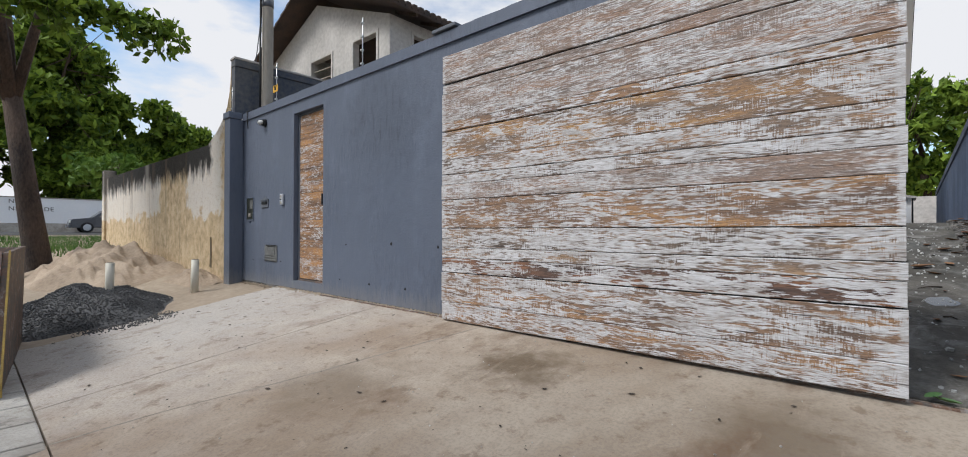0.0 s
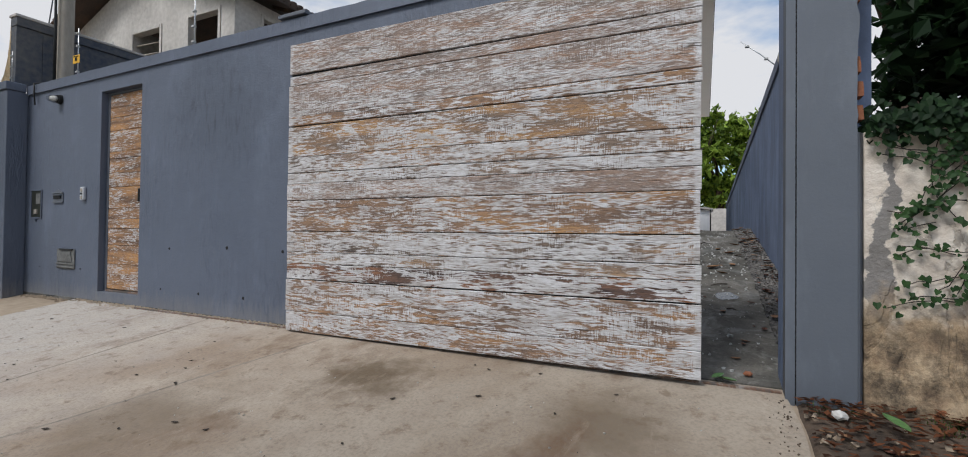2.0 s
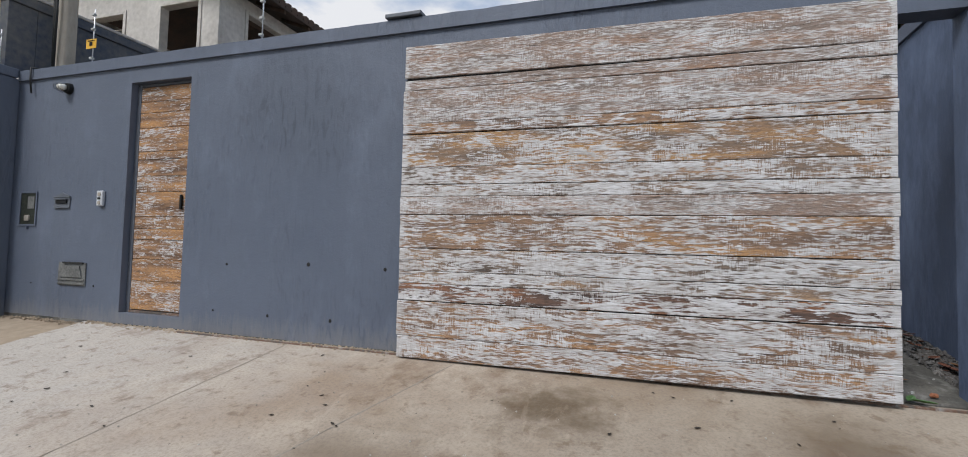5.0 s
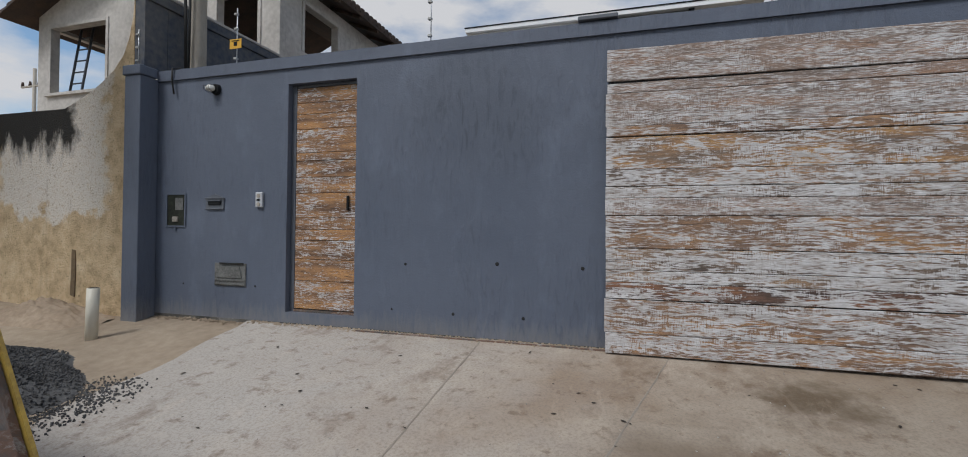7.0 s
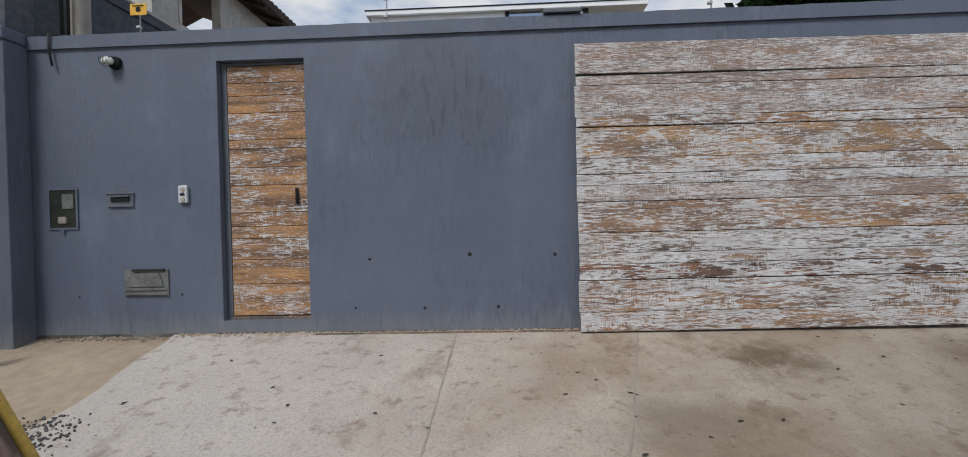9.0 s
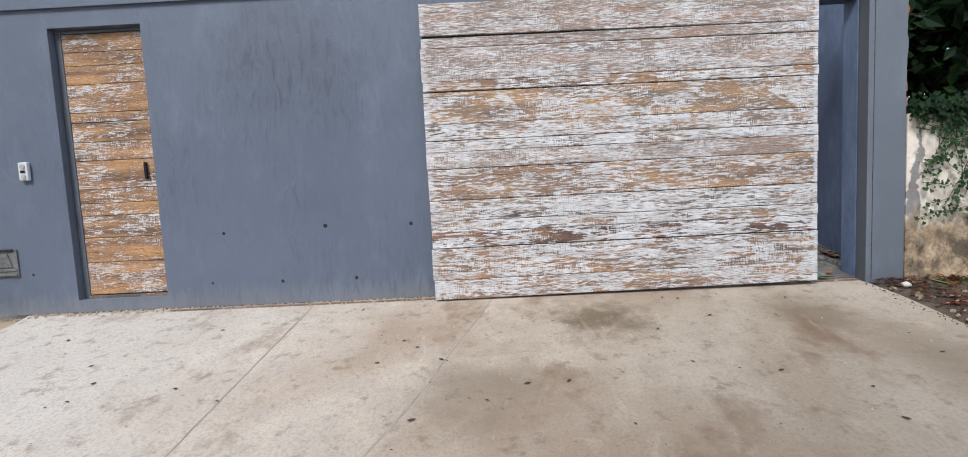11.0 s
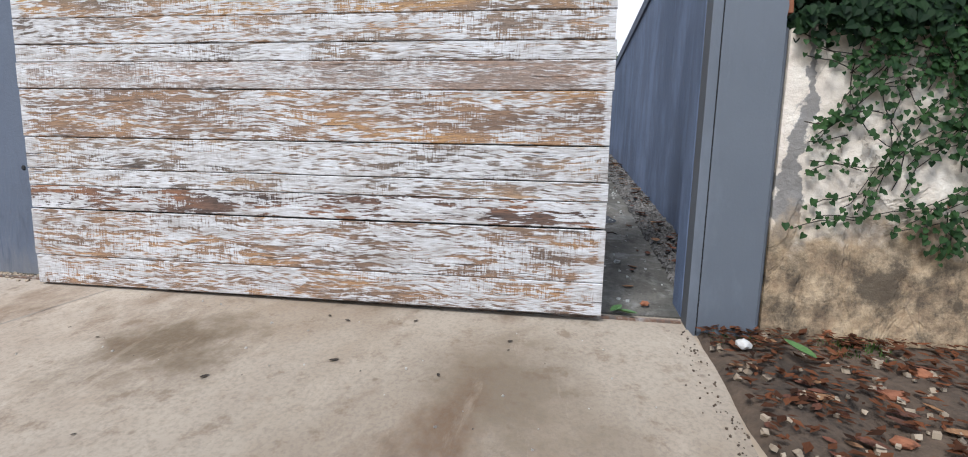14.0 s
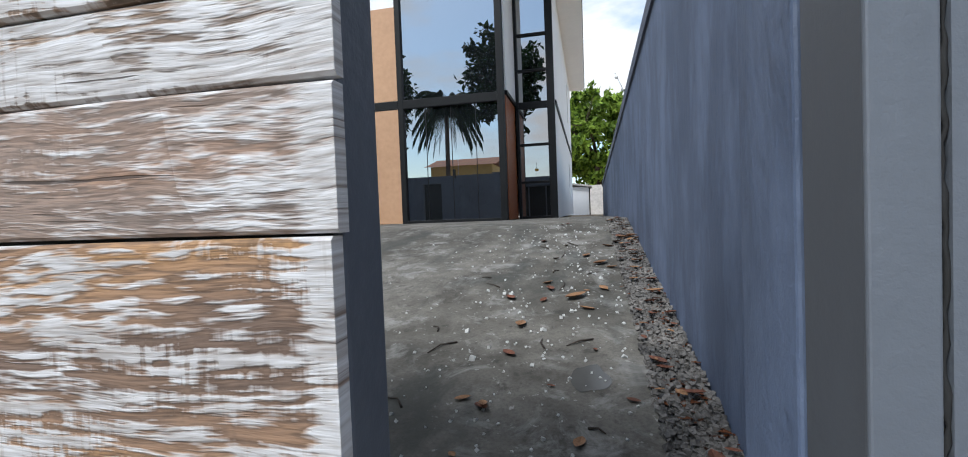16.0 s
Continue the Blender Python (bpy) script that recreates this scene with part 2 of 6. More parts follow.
def ochre_render(name):
    """Rough ochre roughcast with whitewashed and black-mouldy patches under the coping."""
    n = Nodes(name)
    z, x = n.axis("Z"), n.axis("X")
    grit = n.noise(n.scaled((1, 1, 1)), 48, 4, 0.75)
    lumps = n.noise(n.scaled((1, 1, 1)), 6, 6, 0.65)
    wob = n.math("SUBTRACT", n.noise(n.scaled((1, 1, 1)), 2.3, 5, 0.65), 0.5)
    c = n.ramp(lumps, [(0.30, (0.48, 0.34, 0.195)), (0.52, (0.72, 0.55, 0.34)), (0.72, (0.84, 0.69, 0.48))])
    # lime wash over the upper part, away from the swept end
    zz = n.math("ADD", z, n.math("MULTIPLY", wob, 1.1))
    xx = n.math("ADD", x, n.math("MULTIPLY", wob, 0.9))
    up = n.ramp(n.math("MULTIPLY", zz, 0.25), [(0.375, 0), (0.39, 1)])
    off = n.ramp(n.math("MULTIPLY", n.math("ADD", xx, 20.0), 0.05), [(0.585, 1), (0.59, 0)])
    wash = n.math("MULTIPLY", n.math("MULTIPLY", up, off), n.ramp(grit, [(0.33, 0.15), (0.48, 0.95)]))
    bare = n.math("MULTIPLY", n.ramp(n.math("MULTIPLY", n.math("ADD", xx, 20.0), 0.05), [(0.405, 0), (0.41, 1)]), n.ramp(n.math("MULTIPLY", n.math("ADD", xx, 20.0), 0.05), [(0.495, 1), (0.50, 0)]))
    wash = n.math("MULTIPLY", wash, n.math("SUBTRACT", 1.0, bare))
    c = n.mix(wash, c, (0.86, 0.80, 0.72))
    # mould running down from the coping
    run = n.noise(n.scaled((4.5, 1, 1.3)), 1.0, 7, 0.75)
    m = n.math("SUBTRACT", n.math("ADD", z, n.math("MULTIPLY", run, 1.25)), 2.72)
    top = n.ramp(m, [(0.05, 0), (0.30, 0.97)])
    end = n.ramp(n.math("MULTIPLY", n.math("ADD", xx, 20.0), 0.05), [(0.560, 1), (0.566, 0)])
    where = n.ramp(n.noise(n.scaled((0.42, 1, 0.02)), 1.0, 2, 0.5), [(0.34, 0.0), (0.44, 1)])
    c = n.mix(n.math("MULTIPLY", n.math("MULTIPLY", top, where), end), c, (0.022, 0.022, 0.022))
    streak = n.ramp(n.noise(n.scaled((3.2, 1, 0.25)), 1.0, 5, 0.65), [(0.56, 0), (0.74, 0.5)])
    c = n.mix(streak, c, (0.22, 0.15, 0.09))
    pits = n.ramp(grit, [(0.30, 0.75), (0.40, 0)])
    c = n.mix(pits, c, (0.13, 0.10, 0.07))
    return n.done(c, 0.95, n.math("ADD", grit, n.math("MULTIPLY", lumps, 0.7)), 0.028, 0.9, spec=0.2)


def peeling_white(name):
    """Old white limewash flaking off grey and ochre render, soiled low down, with a mortar scar near the pillar."""
    n = Nodes(name)
    z, x = n.axis("Z"), n.axis("X")
    big = n.noise(n.scaled((1.6, 1, 1.2)), 1.0, 5, 0.6)
    mid = n.noise(n.scaled((1, 1, 1)), 7, 6, 0.65)
    fine = n.noise(n.scaled((1, 1, 1)), 45, 4, 0.7)
    wob = n.math("SUBTRACT", n.noise(n.scaled((1, 1, 1)), 5, 5, 0.65), 0.5)
    c = n.ramp(mid, [(0.3, (0.52, 0.44, 0.36)), (0.5, (0.73, 0.64, 0.54)), (0.72, (0.84, 0.77, 0.67))])
    flake = n.ramp(n.noise(n.scaled((3.0, 1, 1.6)), 1.0, 6, 0.66, 0.6), [(0.55, 0), (0.575, 0.85)])
    c = n.mix(flake, c, n.ramp(fine, [(0.35, (0.36, 0.30, 0.24)), (0.65, (0.50, 0.44, 0.37))]))
    scar = n.math("ABSOLUTE", n.math("SUBTRACT", n.math("ADD", x, n.math("MULTIPLY", wob, 0.24)), n.math("ADD", 0.752, n.math("MULTIPLY", z, 0.070))))
    width = n.math("SUBTRACT", 0.046, n.math("MULTIPLY", n.math("ABSOLUTE", n.math("SUBTRACT", z, 1.02)), 0.050))
    c = n.mix(n.ramp(n.math("ADD", n.math("SUBTRACT", width, scar), 0.5), [(0.497, 0), (0.503, 1)]), c, n.ramp(mid, [(0.3, (0.20, 0.185, 0.17)), (0.7, (0.30, 0.28, 0.26))]))
    low = n.math("ADD", z, n.math("MULTIPLY", wob, 0.55))
    ochre = n.ramp(low, [(0.84, 0.95), (1.02, 0.0)])
    c = n.mix(ochre, c, n.ramp(mid, [(0.30, (0.22, 0.14, 0.085)), (0.5, (0.44, 0.315, 0.19)), (0.7, (0.62, 0.475, 0.31))]))
    soot = n.ramp(n.noise(n.scaled((4.2, 1, 3.6)), 1.0, 8, 0.76), [(0.43, 0), (0.58, 0.88)])
    c = n.mix(n.math("MULTIPLY", soot, n.ramp(low, [(0.75, 1), (1.10, 0.12)])), c, (0.075, 0.06, 0.045))
    hair = n.ramp(n.voronoi(n.scaled((3, 3, 2.2)), 1.0, "Distance", "DISTANCE_TO_EDGE"), [(0.002, 0.4), (0.008, 0.0)])
    c = n.mix(n.math("MULTIPLY", hair, n.ramp(big, [(0.45, 0), (0.6, 1)])), c, (0.12, 0.09, 0.07))
    brick = n.ramp(n.noise(n.scaled((5, 1, 5.5)), 1.0, 3, 0.6), [(0.70, 0), (0.72, 1)])
    c = n.mix(brick, c, (0.42, 0.16, 0.08))
    return n.done(c, 0.92, n.math("ADD", n.math("MULTIPLY", mid, 0.9), n.math("ADD", n.math("MULTIPLY", flake, -0.3), n.math("MULTIPLY", fine, 0.35))), 0.02, 0.8, spec=0.2)


pave_mid = 0.35


def concrete(name, a, b, stain, gloss=0.85, rust=0.5, street=False, lime=0.0):
    n = Nodes(name)
    v = n.scaled((1, 1, 1))
    big = n.noise(v, 0.8, 5, 0.6, 0.4)
    mid = n.noise(v, 4.0, 5, 0.6)
    fine = n.noise(v, 60, 4, 0.7)
    c = n.mix(n.ramp(mid, [(0.32, 0), (0.68, 1)]), a, b)
    c = n.mix(n.ramp(big, [(0.44, 0), (0.66, 0.75)]), c, stain)
    if street:
        # newer, paler cement towards the door; oil and mud where cars turn in
        x = n.math("ADD", n.axis("X"), n.math("MULTIPLY", mid, 1.6))
        c = n.mix(n.ramp(n.math("MULTIPLY", n.math("ADD", x, 8.0), 0.1), [(0.36, 0.72), (0.60, 0.0)]), c, (0.485, 0.46, 0.425))
        c = n.mix(n.ramp(n.math("MULTIPLY", n.math("ADD", x, 8.0), 0.1), [(0.52, 0.0), (0.78, 0.6)]), c, n.mix(n.ramp(big, [(0.35, 0), (0.6, 1)]), (0.34, 0.29, 0.225), (0.235, 0.185, 0.13)))
        for sx, sy, sr, k in ((-1.75, 2.38, 0.85, 0.95), (-0.35, 2.35, 0.6, 0.7), (-2.6, 1.6, 0.7, 0.5), (0.05, 1.7, 0.6, 0.45)):
            d = n.t.nodes.new("ShaderNodeVectorMath")
            d.operation = "DISTANCE"
            d.inputs[1].default_value = (sx, sy * 1.0, pave_mid)
            n.link(n.pos, d.inputs[0])
            e = n.math("ADD", d.outputs["Value"], n.math("MULTIPLY", n.noise(v, 2.6, 6, 0.7), sr * 1.3))
            c = n.mix(n.ramp(e, [(sr * 0.75, k), (sr * 1.5, 0.0)], True), c, (0.13, 0.092, 0.055))
    c = n.mix(n.ramp(n.noise(n.scaled((1.1, 0.8, 1)), 1.7, 7, 0.68), [(0.55, 0), (0.70, rust)]), c, (stain[0] * 0.55, stain[1] * 0.48, stain[2] * 0.42))
    spot = n.ramp(n.voronoi(n.scaled((1, 1, 1)), 7.0), [(0.05, 0.55), (0.11, 0.0)])
    keep = n.ramp(n.noise(v, 2.1, 3, 0.5), [(0.5, 0), (0.6, 1)])
    c = n.mix(n.math("MULTIPLY", spot, keep), c, tuple(x * 0.4 for x in stain))
    scuff = n.ramp(n.noise(n.scaled((2.2, 0.7, 1)), 3.0, 7, 0.7, 0.6), [(0.58, 0), (0.74, 0.3)])
    c = n.mix(scuff, c, tuple(min(1, x * 1.35) for x in b))
    blot = n.ramp(n.noise(v, 9.0, 5, 0.7), [(0.56, 0), (0.68, 0.6)])
    c = n.mix(blot, c, tuple(x * 0.6 for x in stain))
    c = n.mix(n.ramp(fine, [(0.35, 0.40), (0.55, 0)]), c, tuple(x * 0.5 for x in a))
    if lime:
        patch = n.ramp(n.noise(v, 3.3, 7, 0.72, 0.7), [(0.52, 0), (0.66, lime)])
        c = n.mix(patch, c, (0.30, 0.295, 0.28))
        spat = n.ramp(n.noise(v, 23, 4, 0.6), [(0.64, 0), (0.70, lime * 0.9)])
        c = n.mix(spat, c, (0.38, 0.375, 0.36))
        wet = n.ramp(n.noise(n.scaled((1.5, 0.6, 1)), 1.0, 5, 0.65, 0.5), [(0.50, 0), (0.62, 0.75)])
        c = n.mix(wet, c, (0.04, 0.042, 0.037))
    h = n.math("ADD", n.math("MULTIPLY", mid, 0.8), n.math("MULTIPLY", fine, 0.45))
    return n.done(c, gloss, h, 0.006, 0.6, spec=0.35)


def foliage(name, dark, light, gloss=0.55):
    n = Nodes(name)
    isl = n.geo.outputs["Random Per Island"]
    big = n.noise(n.scaled((1, 1, 1)), 0.8, 3, 0.5)
    f = n.math("ADD", n.math("MULTIPLY", isl, 0.55), n.math("MULTIPLY", big, 0.6))
    c = n.mix(n.ramp(f, [(0.25, 0), (0.9, 1)]), dark, light)
    m = n.done(c, gloss, spec=0.15)
    n.bsdf.inputs["Subsurface Weight"].default_value = 0.0
    tr = n.t.nodes.new("ShaderNodeBsdfTranslucent")
    n.link(c, tr.inputs["Color"])
    mixs = n.t.nodes.new("ShaderNodeMixShader")
    mixs.inputs[0].default_value = 0.30
    out = n.t.nodes["Material Output"]
    n.link(n.bsdf.outputs[0], mixs.inputs[1])
    n.link(tr.outputs[0], mixs.inputs[2])
    n.link(mixs.outputs[0], out.inputs["Surface"])
    return m


def glass(name, tint):
    n = Nodes(name)
    m = n.done(tint, 0.01, spec=1.0)
    n.bsdf.inputs["Coat Weight"].default_value = 1.0
    n.bsdf.inputs["Coat Roughness"].default_value = 0.0
    n.bsdf.inputs["Coat IOR"].default_value = 3.5
    return m


M_WALL = wall_paint("blue_grey_masonry_paint", (0.088, 0.106, 0.146), (0.112, 0.131, 0.174))
M_SMOOTH = wall_paint("smooth_blue_grey_paint", (0.104, 0.118, 0.140), (0.132, 0.147, 0.171), 0.42)
# darker copy of the pillar paint, for the jamb's shaded inner side
M_JAMB_SHADE = wall_paint("jamb_shade_grey_paint", (0.062, 0.067, 0.076), (0.078, 0.084, 0.094), 0.2)
# bluer than the street wall: the skylight's tint is mixed into this paint
M_SIDE = wall_paint("sky_tinted_blue_paint_with_smears", (0.058, 0.083, 0.142), (0.104, 0.134, 0.202), 0.8)
M_GATE = whitewash("whitewashed_grey_boards", 0.54, 37.0, ((0.15, 0.115, 0.09), (0.25, 0.18, 0.135), (0.33, 0.225, 0.155), (0.44, 0.265, 0.15)))
M_GATE_PALE = whitewash("whitewashed_pale_boards", 0.61, 23.0, ((0.15, 0.115, 0.09), (0.25, 0.18, 0.135), (0.33, 0.225, 0.15), (0.44, 0.28, 0.16)))
M_GATE_TAN = whitewash("whitewashed_tan_boards", 0.43, 47.0, ((0.24, 0.19, 0.16), (0.31, 0.23, 0.185), (0.36, 0.25, 0.19), (0.40, 0.23, 0.14)), 0.075, 1.35)
M_GATE_BROWN = whitewash("whitewashed_brown_boards", 0.455, 41.0, ((0.18, 0.12, 0.088), (0.29, 0.178, 0.112), (0.38, 0.225, 0.125), (0.47, 0.265, 0.12)))
M_GATE_PATCHY = whitewash("whitewashed_patchy_boards", 0.535, 59.0, ((0.16, 0.11, 0.082), (0.26, 0.165, 0.11), (0.35, 0.21, 0.125), (0.45, 0.255, 0.125)))
M_GATE_AMBER = whitewash("whitewashed_amber_boards", 0.455, 29.0, ((0.16, 0.12, 0.095), (0.28, 0.185, 0.12), (0.37, 0.22, 0.12), (0.50, 0.285, 0.115)))
M_GATE_RED = whitewash("whitewashed_reddish_boards", 0.57, 33.0, ((0.05, 0.036, 0.032), (0.11, 0.07, 0.055), (0.18, 0.10, 0.068), (0.29, 0.135, 0.07)), 0.024)
M_DOOR = whitewash("worn_ochre_boards", 0.33, 53.0, ((0.15, 0.085, 0.05), (0.30, 0.165, 0.085), (0.42, 0.225, 0.10), (0.54, 0.285, 0.115)), 0.03, 1.5, False)
M_OCHRE = ochre_render("ochre_roughcast")
M_PEEL = peeling_white("peeling_limewash")
M_SLAB = concrete("stained_pavement_concrete", (0.35, 0.285, 0.225), (0.47, 0.395, 0.315), (0.26, 0.175, 0.11), 0.88, 0.75, True)
M_DRIVE = concrete("damp_driveway_concrete", (0.085, 0.078, 0.066), (0.175, 0.162, 0.14), (0.036, 0.033, 0.026), 0.85, 0.75, False, 0.6)
M_JOINT = simple("grey_joint_mortar", (0.24, 0.205, 0.165), (0.35, 0.305, 0.25), 14, 0.92)
M_KERB = concrete("kerb_concrete", (0.42, 0.39, 0.34), (0.54, 0.51, 0.46), (0.20, 0.17, 0.14))
M_ROAD = simple("asphalt", (0.045, 0.045, 0.045), (0.075, 0.072, 0.068), 8, 0.9)
M_SOIL = simple("sandy_soil", (0.26, 0.20, 0.14), (0.42, 0.34, 0.25), 3, 0.95, height=0.02)
M_MUD = simple("dark_leaf_litter_soil", (0.042, 0.030, 0.021), (0.125, 0.086, 0.058), 9, 0.95, height=0.02)
M_SAND = simple("building_sand", (0.25, 0.185, 0.125), (0.45, 0.35, 0.255), 5, 0.95, height=0.015)
M_GRAVEL = simple("dark_crushed_stone", (0.035, 0.035, 0.036), (0.13, 0.128, 0.126), 12, 0.85)
M_PEBBLE = simple("mixed_gravel", (0.045, 0.043, 0.042), (0.20, 0.186, 0.17), 20, 0.8)
M_STEEL = simple("grey_painted_steel", (0.085, 0.095, 0.115), (0.12, 0.13, 0.15), 8, 0.45)
# near-black, stands in for the shade inside gaps and openings
M_DARK = simple("near_black_gap_shade", (0.012, 0.012, 0.012), (0.022, 0.022, 0.022), 5, 0.9)
M_BLACK = simple("black_aluminium", (0.006, 0.0065, 0.007), (0.011, 0.012, 0.013), 6, 0.55, spec=0.2)
M_WHITE = simple("white_render", (0.80, 0.805, 0.815), (0.86, 0.86, 0.865), 2, 0.85)
M_TAN = simple("tan_cladding_panel", (0.42, 0.24, 0.13), (0.52, 0.31, 0.18), 3, 0.7)
M_REDWOOD = simple("red_stained_wood", (0.22, 0.062, 0.020), (0.34, 0.11, 0.035), 6, 0.5, stretch=(6, 6, 0.6))
M_GLASS = glass("dark_reflective_glass", (0.010, 0.012, 0.014))
M_HOUSE = simple("raw_cement_render", (0.36, 0.335, 0.31), (0.62, 0.59, 0.55), 2.2, 0.92, height=0.01)
M_TILE = simple("weathered_roof_tiles", (0.035, 0.028, 0.026), (0.10, 0.065, 0.05), 9, 0.9)
M_TILE_RED = simple("clay_roof_tiles", (0.22, 0.09, 0.05), (0.36, 0.17, 0.10), 5, 0.9)
M_YELLOW_WALL = simple("yellow_house_paint", (0.55, 0.38, 0.12), (0.65, 0.47, 0.18), 2, 0.9)
M_POLE = simple("pole_concrete", (0.28, 0.25, 0.21), (0.42, 0.38, 0.32), 7, 0.9, stretch=(1, 1, 0.3))
M_LITTER = foliage("rotten_leaf_litter", (0.022, 0.013, 0.009), (0.21, 0.078, 0.036), 0.8)
M_BARK = simple("rough_bark", (0.03, 0.02, 0.015), (0.12, 0.08, 0.058), 9, 0.95, stretch=(1, 1, 0.35), height=0.03, strength=0.9)
M_LEAF = foliage("tree_leaves", (0.018, 0.048, 0.008), (0.26, 0.37, 0.05))
# near-black; on the wall-top creeper mat it paints in the tree's shade
M_LEAF_DARK = foliage("dark_glossy_and_shaded_leaves", (0.004, 0.012, 0.005), (0.020, 0.047, 0.014), 0.55)
M_LEAF_YOUNG = foliage("yellow_green_leaves", (0.05, 0.11, 0.018), (0.17, 0.27, 0.05))
M_IVY = foliage("creeper_leaves", (0.013, 0.036, 0.012), (0.05, 0.105, 0.032), 0.45)
M_GRASS = foliage("verge_grass", (0.04, 0.09, 0.02), (0.13, 0.21, 0.06), 0.7)
M_DRYLEAF = simple("fallen_dry_leaf", (0.12, 0.055, 0.025), (0.30, 0.16, 0.075), 30, 0.75)
M_REDLEAF = simple("red_rotten_leaf", (0.055, 0.022, 0.012), (0.17, 0.06, 0.032), 30, 0.8)
M_GREENLEAF = simple("fallen_green_leaf", (0.05, 0.12, 0.035), (0.10, 0.19, 0.06), 20, 0.5)
M_TWIG = simple("dry_twig", (0.025, 0.02, 0.015), (0.06, 0.045, 0.035), 30, 0.9)
M_BRICK = simple("broken_clay_brick", (0.19, 0.07, 0.035), (0.33, 0.13, 0.065), 14, 0.9)
M_STONE = simple("pale_stone", (0.5, 0.48, 0.45), (0.66, 0.64, 0.60), 14, 0.85)
M_SPECK = simple("lime_speck", (0.38, 0.38, 0.36), (0.52, 0.52, 0.50), 30, 0.9)
M_PVC = simple("dirty_white_plastic_pipe", (0.56, 0.52, 0.42), (0.70, 0.66, 0.55), 6, 0.5, stretch=(1, 1, 0.3))
M_ALU = simple("galvanised_rod", (0.55, 0.56, 0.57), (0.68, 0.69, 0.70), 10, 0.4, metal=0.6)
M_SIGN = simple("yellow_warning_plate", (0.65, 0.33, 0.02), (0.75, 0.42, 0.04), 6, 0.5)
M_SILVER = simple("silver_plastic", (0.45, 0.46, 0.48), (0.56, 0.57, 0.59), 10, 0.4)
M_CABLE = simple("black_cable", (0.01, 0.01, 0.01), (0.02, 0.02, 0.02), 20, 0.6)
M_CAR = simple("grey_car_paint", (0.10, 0.11, 0.13), (0.13, 0.14, 0.165), 2, 0.25, metal=0.4)
M_RUBBER = simple("tyre_rubber", (0.012, 0.012, 0.012), (0.02, 0.02, 0.02), 10, 0.85)
M_BULB = simple("frosted_lamp_glass", (0.75, 0.74, 0.68), (0.82, 0.81, 0.76), 10, 0.25)
M_YELLOW = simple("chipped_yellow_paint", (0.17, 0.11, 0.03), (0.42, 0.28, 0.05), 18, 0.6)
M_BLUE = simple("blue_plastic_sheet", (0.008, 0.03, 0.05), (0.015, 0.055, 0.09), 10, 0.5)
M_METER = simple("dusty_meter_glass", (0.012, 0.014, 0.012), (0.05, 0.055, 0.04), 12, 0.55, spec=0.2)
M_CAST = simple("weathered_olive_cement", (0.05, 0.051, 0.049), (0.20, 0.20, 0.19), 16, 0.85, height=0.006)
M_PUDDLE = simple("still_water", (0.05, 0.05, 0.048), (0.07, 0.07, 0.066), 4, 0.1, height=0.0)
M_PARTY = simple("raw_render_with_dark_blue_paint", (0.045, 0.058, 0.088), (0.155, 0.15, 0.14), 4.0, 0.88, height=0.008)
M_CEIL = simple("bare_concrete_soffit", (0.10, 0.095, 0.09), (0.15, 0.14, 0.13), 3, 0.9)


def rust_plate():
    n = Nodes("scraped_rusty_steel")
    a = n.noise(n.scaled((1, 1, 1)), 8.0, 7, 0.7, 0.9)
    b = n.noise(n.scaled((3, 14, 3)), 1.0, 6, 0.7, 0.8)
    c = n.ramp(a, [(0.30, (0.05, 0.046, 0.043)), (0.45, (0.12, 0.103, 0.09)), (0.56, (0.18, 0.10, 0.065)), (0.66, (0.33, 0.31, 0.285))])
    c = n.mix(n.ramp(b, [(0.58, 0), (0.72, 0.5)]), c, (0.30, 0.28, 0.26))
    return n.done(c, 0.6, a, 0.006, 0.5, 0.25)


M_RUST = rust_plate()
M_STREAK = simple("dark_brown_mortar", (0.07, 0.045, 0.025), (0.20, 0.14, 0.08), 14, 0.95, height=0.02)


# ---- mesh tools ----
def part(name, bm, material, parent=None, label=""):
    """Links a bmesh as one mesh object, under a thing or a part."""
    me = bpy.data.meshes.new(name)
    bm.to_mesh(me)
    bm.free()
    me.materials.append(material)
    ob = new(name, me)
    if parent is not None:
        ob.parent = parent
    if label:
        tagged(ob, label)
    return ob


def raw(name, verts, faces, material, parent=None, smooth=False):
    me = bpy.data.meshes.new(name)
    me.from_pydata(verts, [], faces)
    me.materials.append(material)
    if smooth:
        me.polygons.foreach_set("use_smooth", [True] * len(me.polygons))
    me.update()
    ob = new(name, me)
    if parent is not None:
        ob.parent = parent
    return ob


def empty(name, at=(0, 0, 0), **tags):
    ob = new(name)
    ob.empty_display_size = 0.1
    ob.location = at
    return tagged(ob, **tags)


def add_box(bm, lo, hi, bevel=0.0):
    """An axis-aligned block between two corners, with softened edges."""
    vs = [bm.verts.new((x, y, z)) for x in (lo[0], hi[0]) for y in (lo[1], hi[1]) for z in (lo[2], hi[2])]
    fs = [bm.faces.new([vs[i] for i in q]) for q in ((0, 1, 3, 2), (4, 6, 7, 5), (0, 4, 5, 1), (2, 3, 7, 6), (0, 2, 6, 4), (1, 5, 7, 3))]
    if bevel > 0:
        es = list({e for f in fs for e in f.edges})
        bmesh.ops.bevel(bm, geom=es, offset=bevel, segments=2, affect="EDGES", profile=0.5)
    return bm


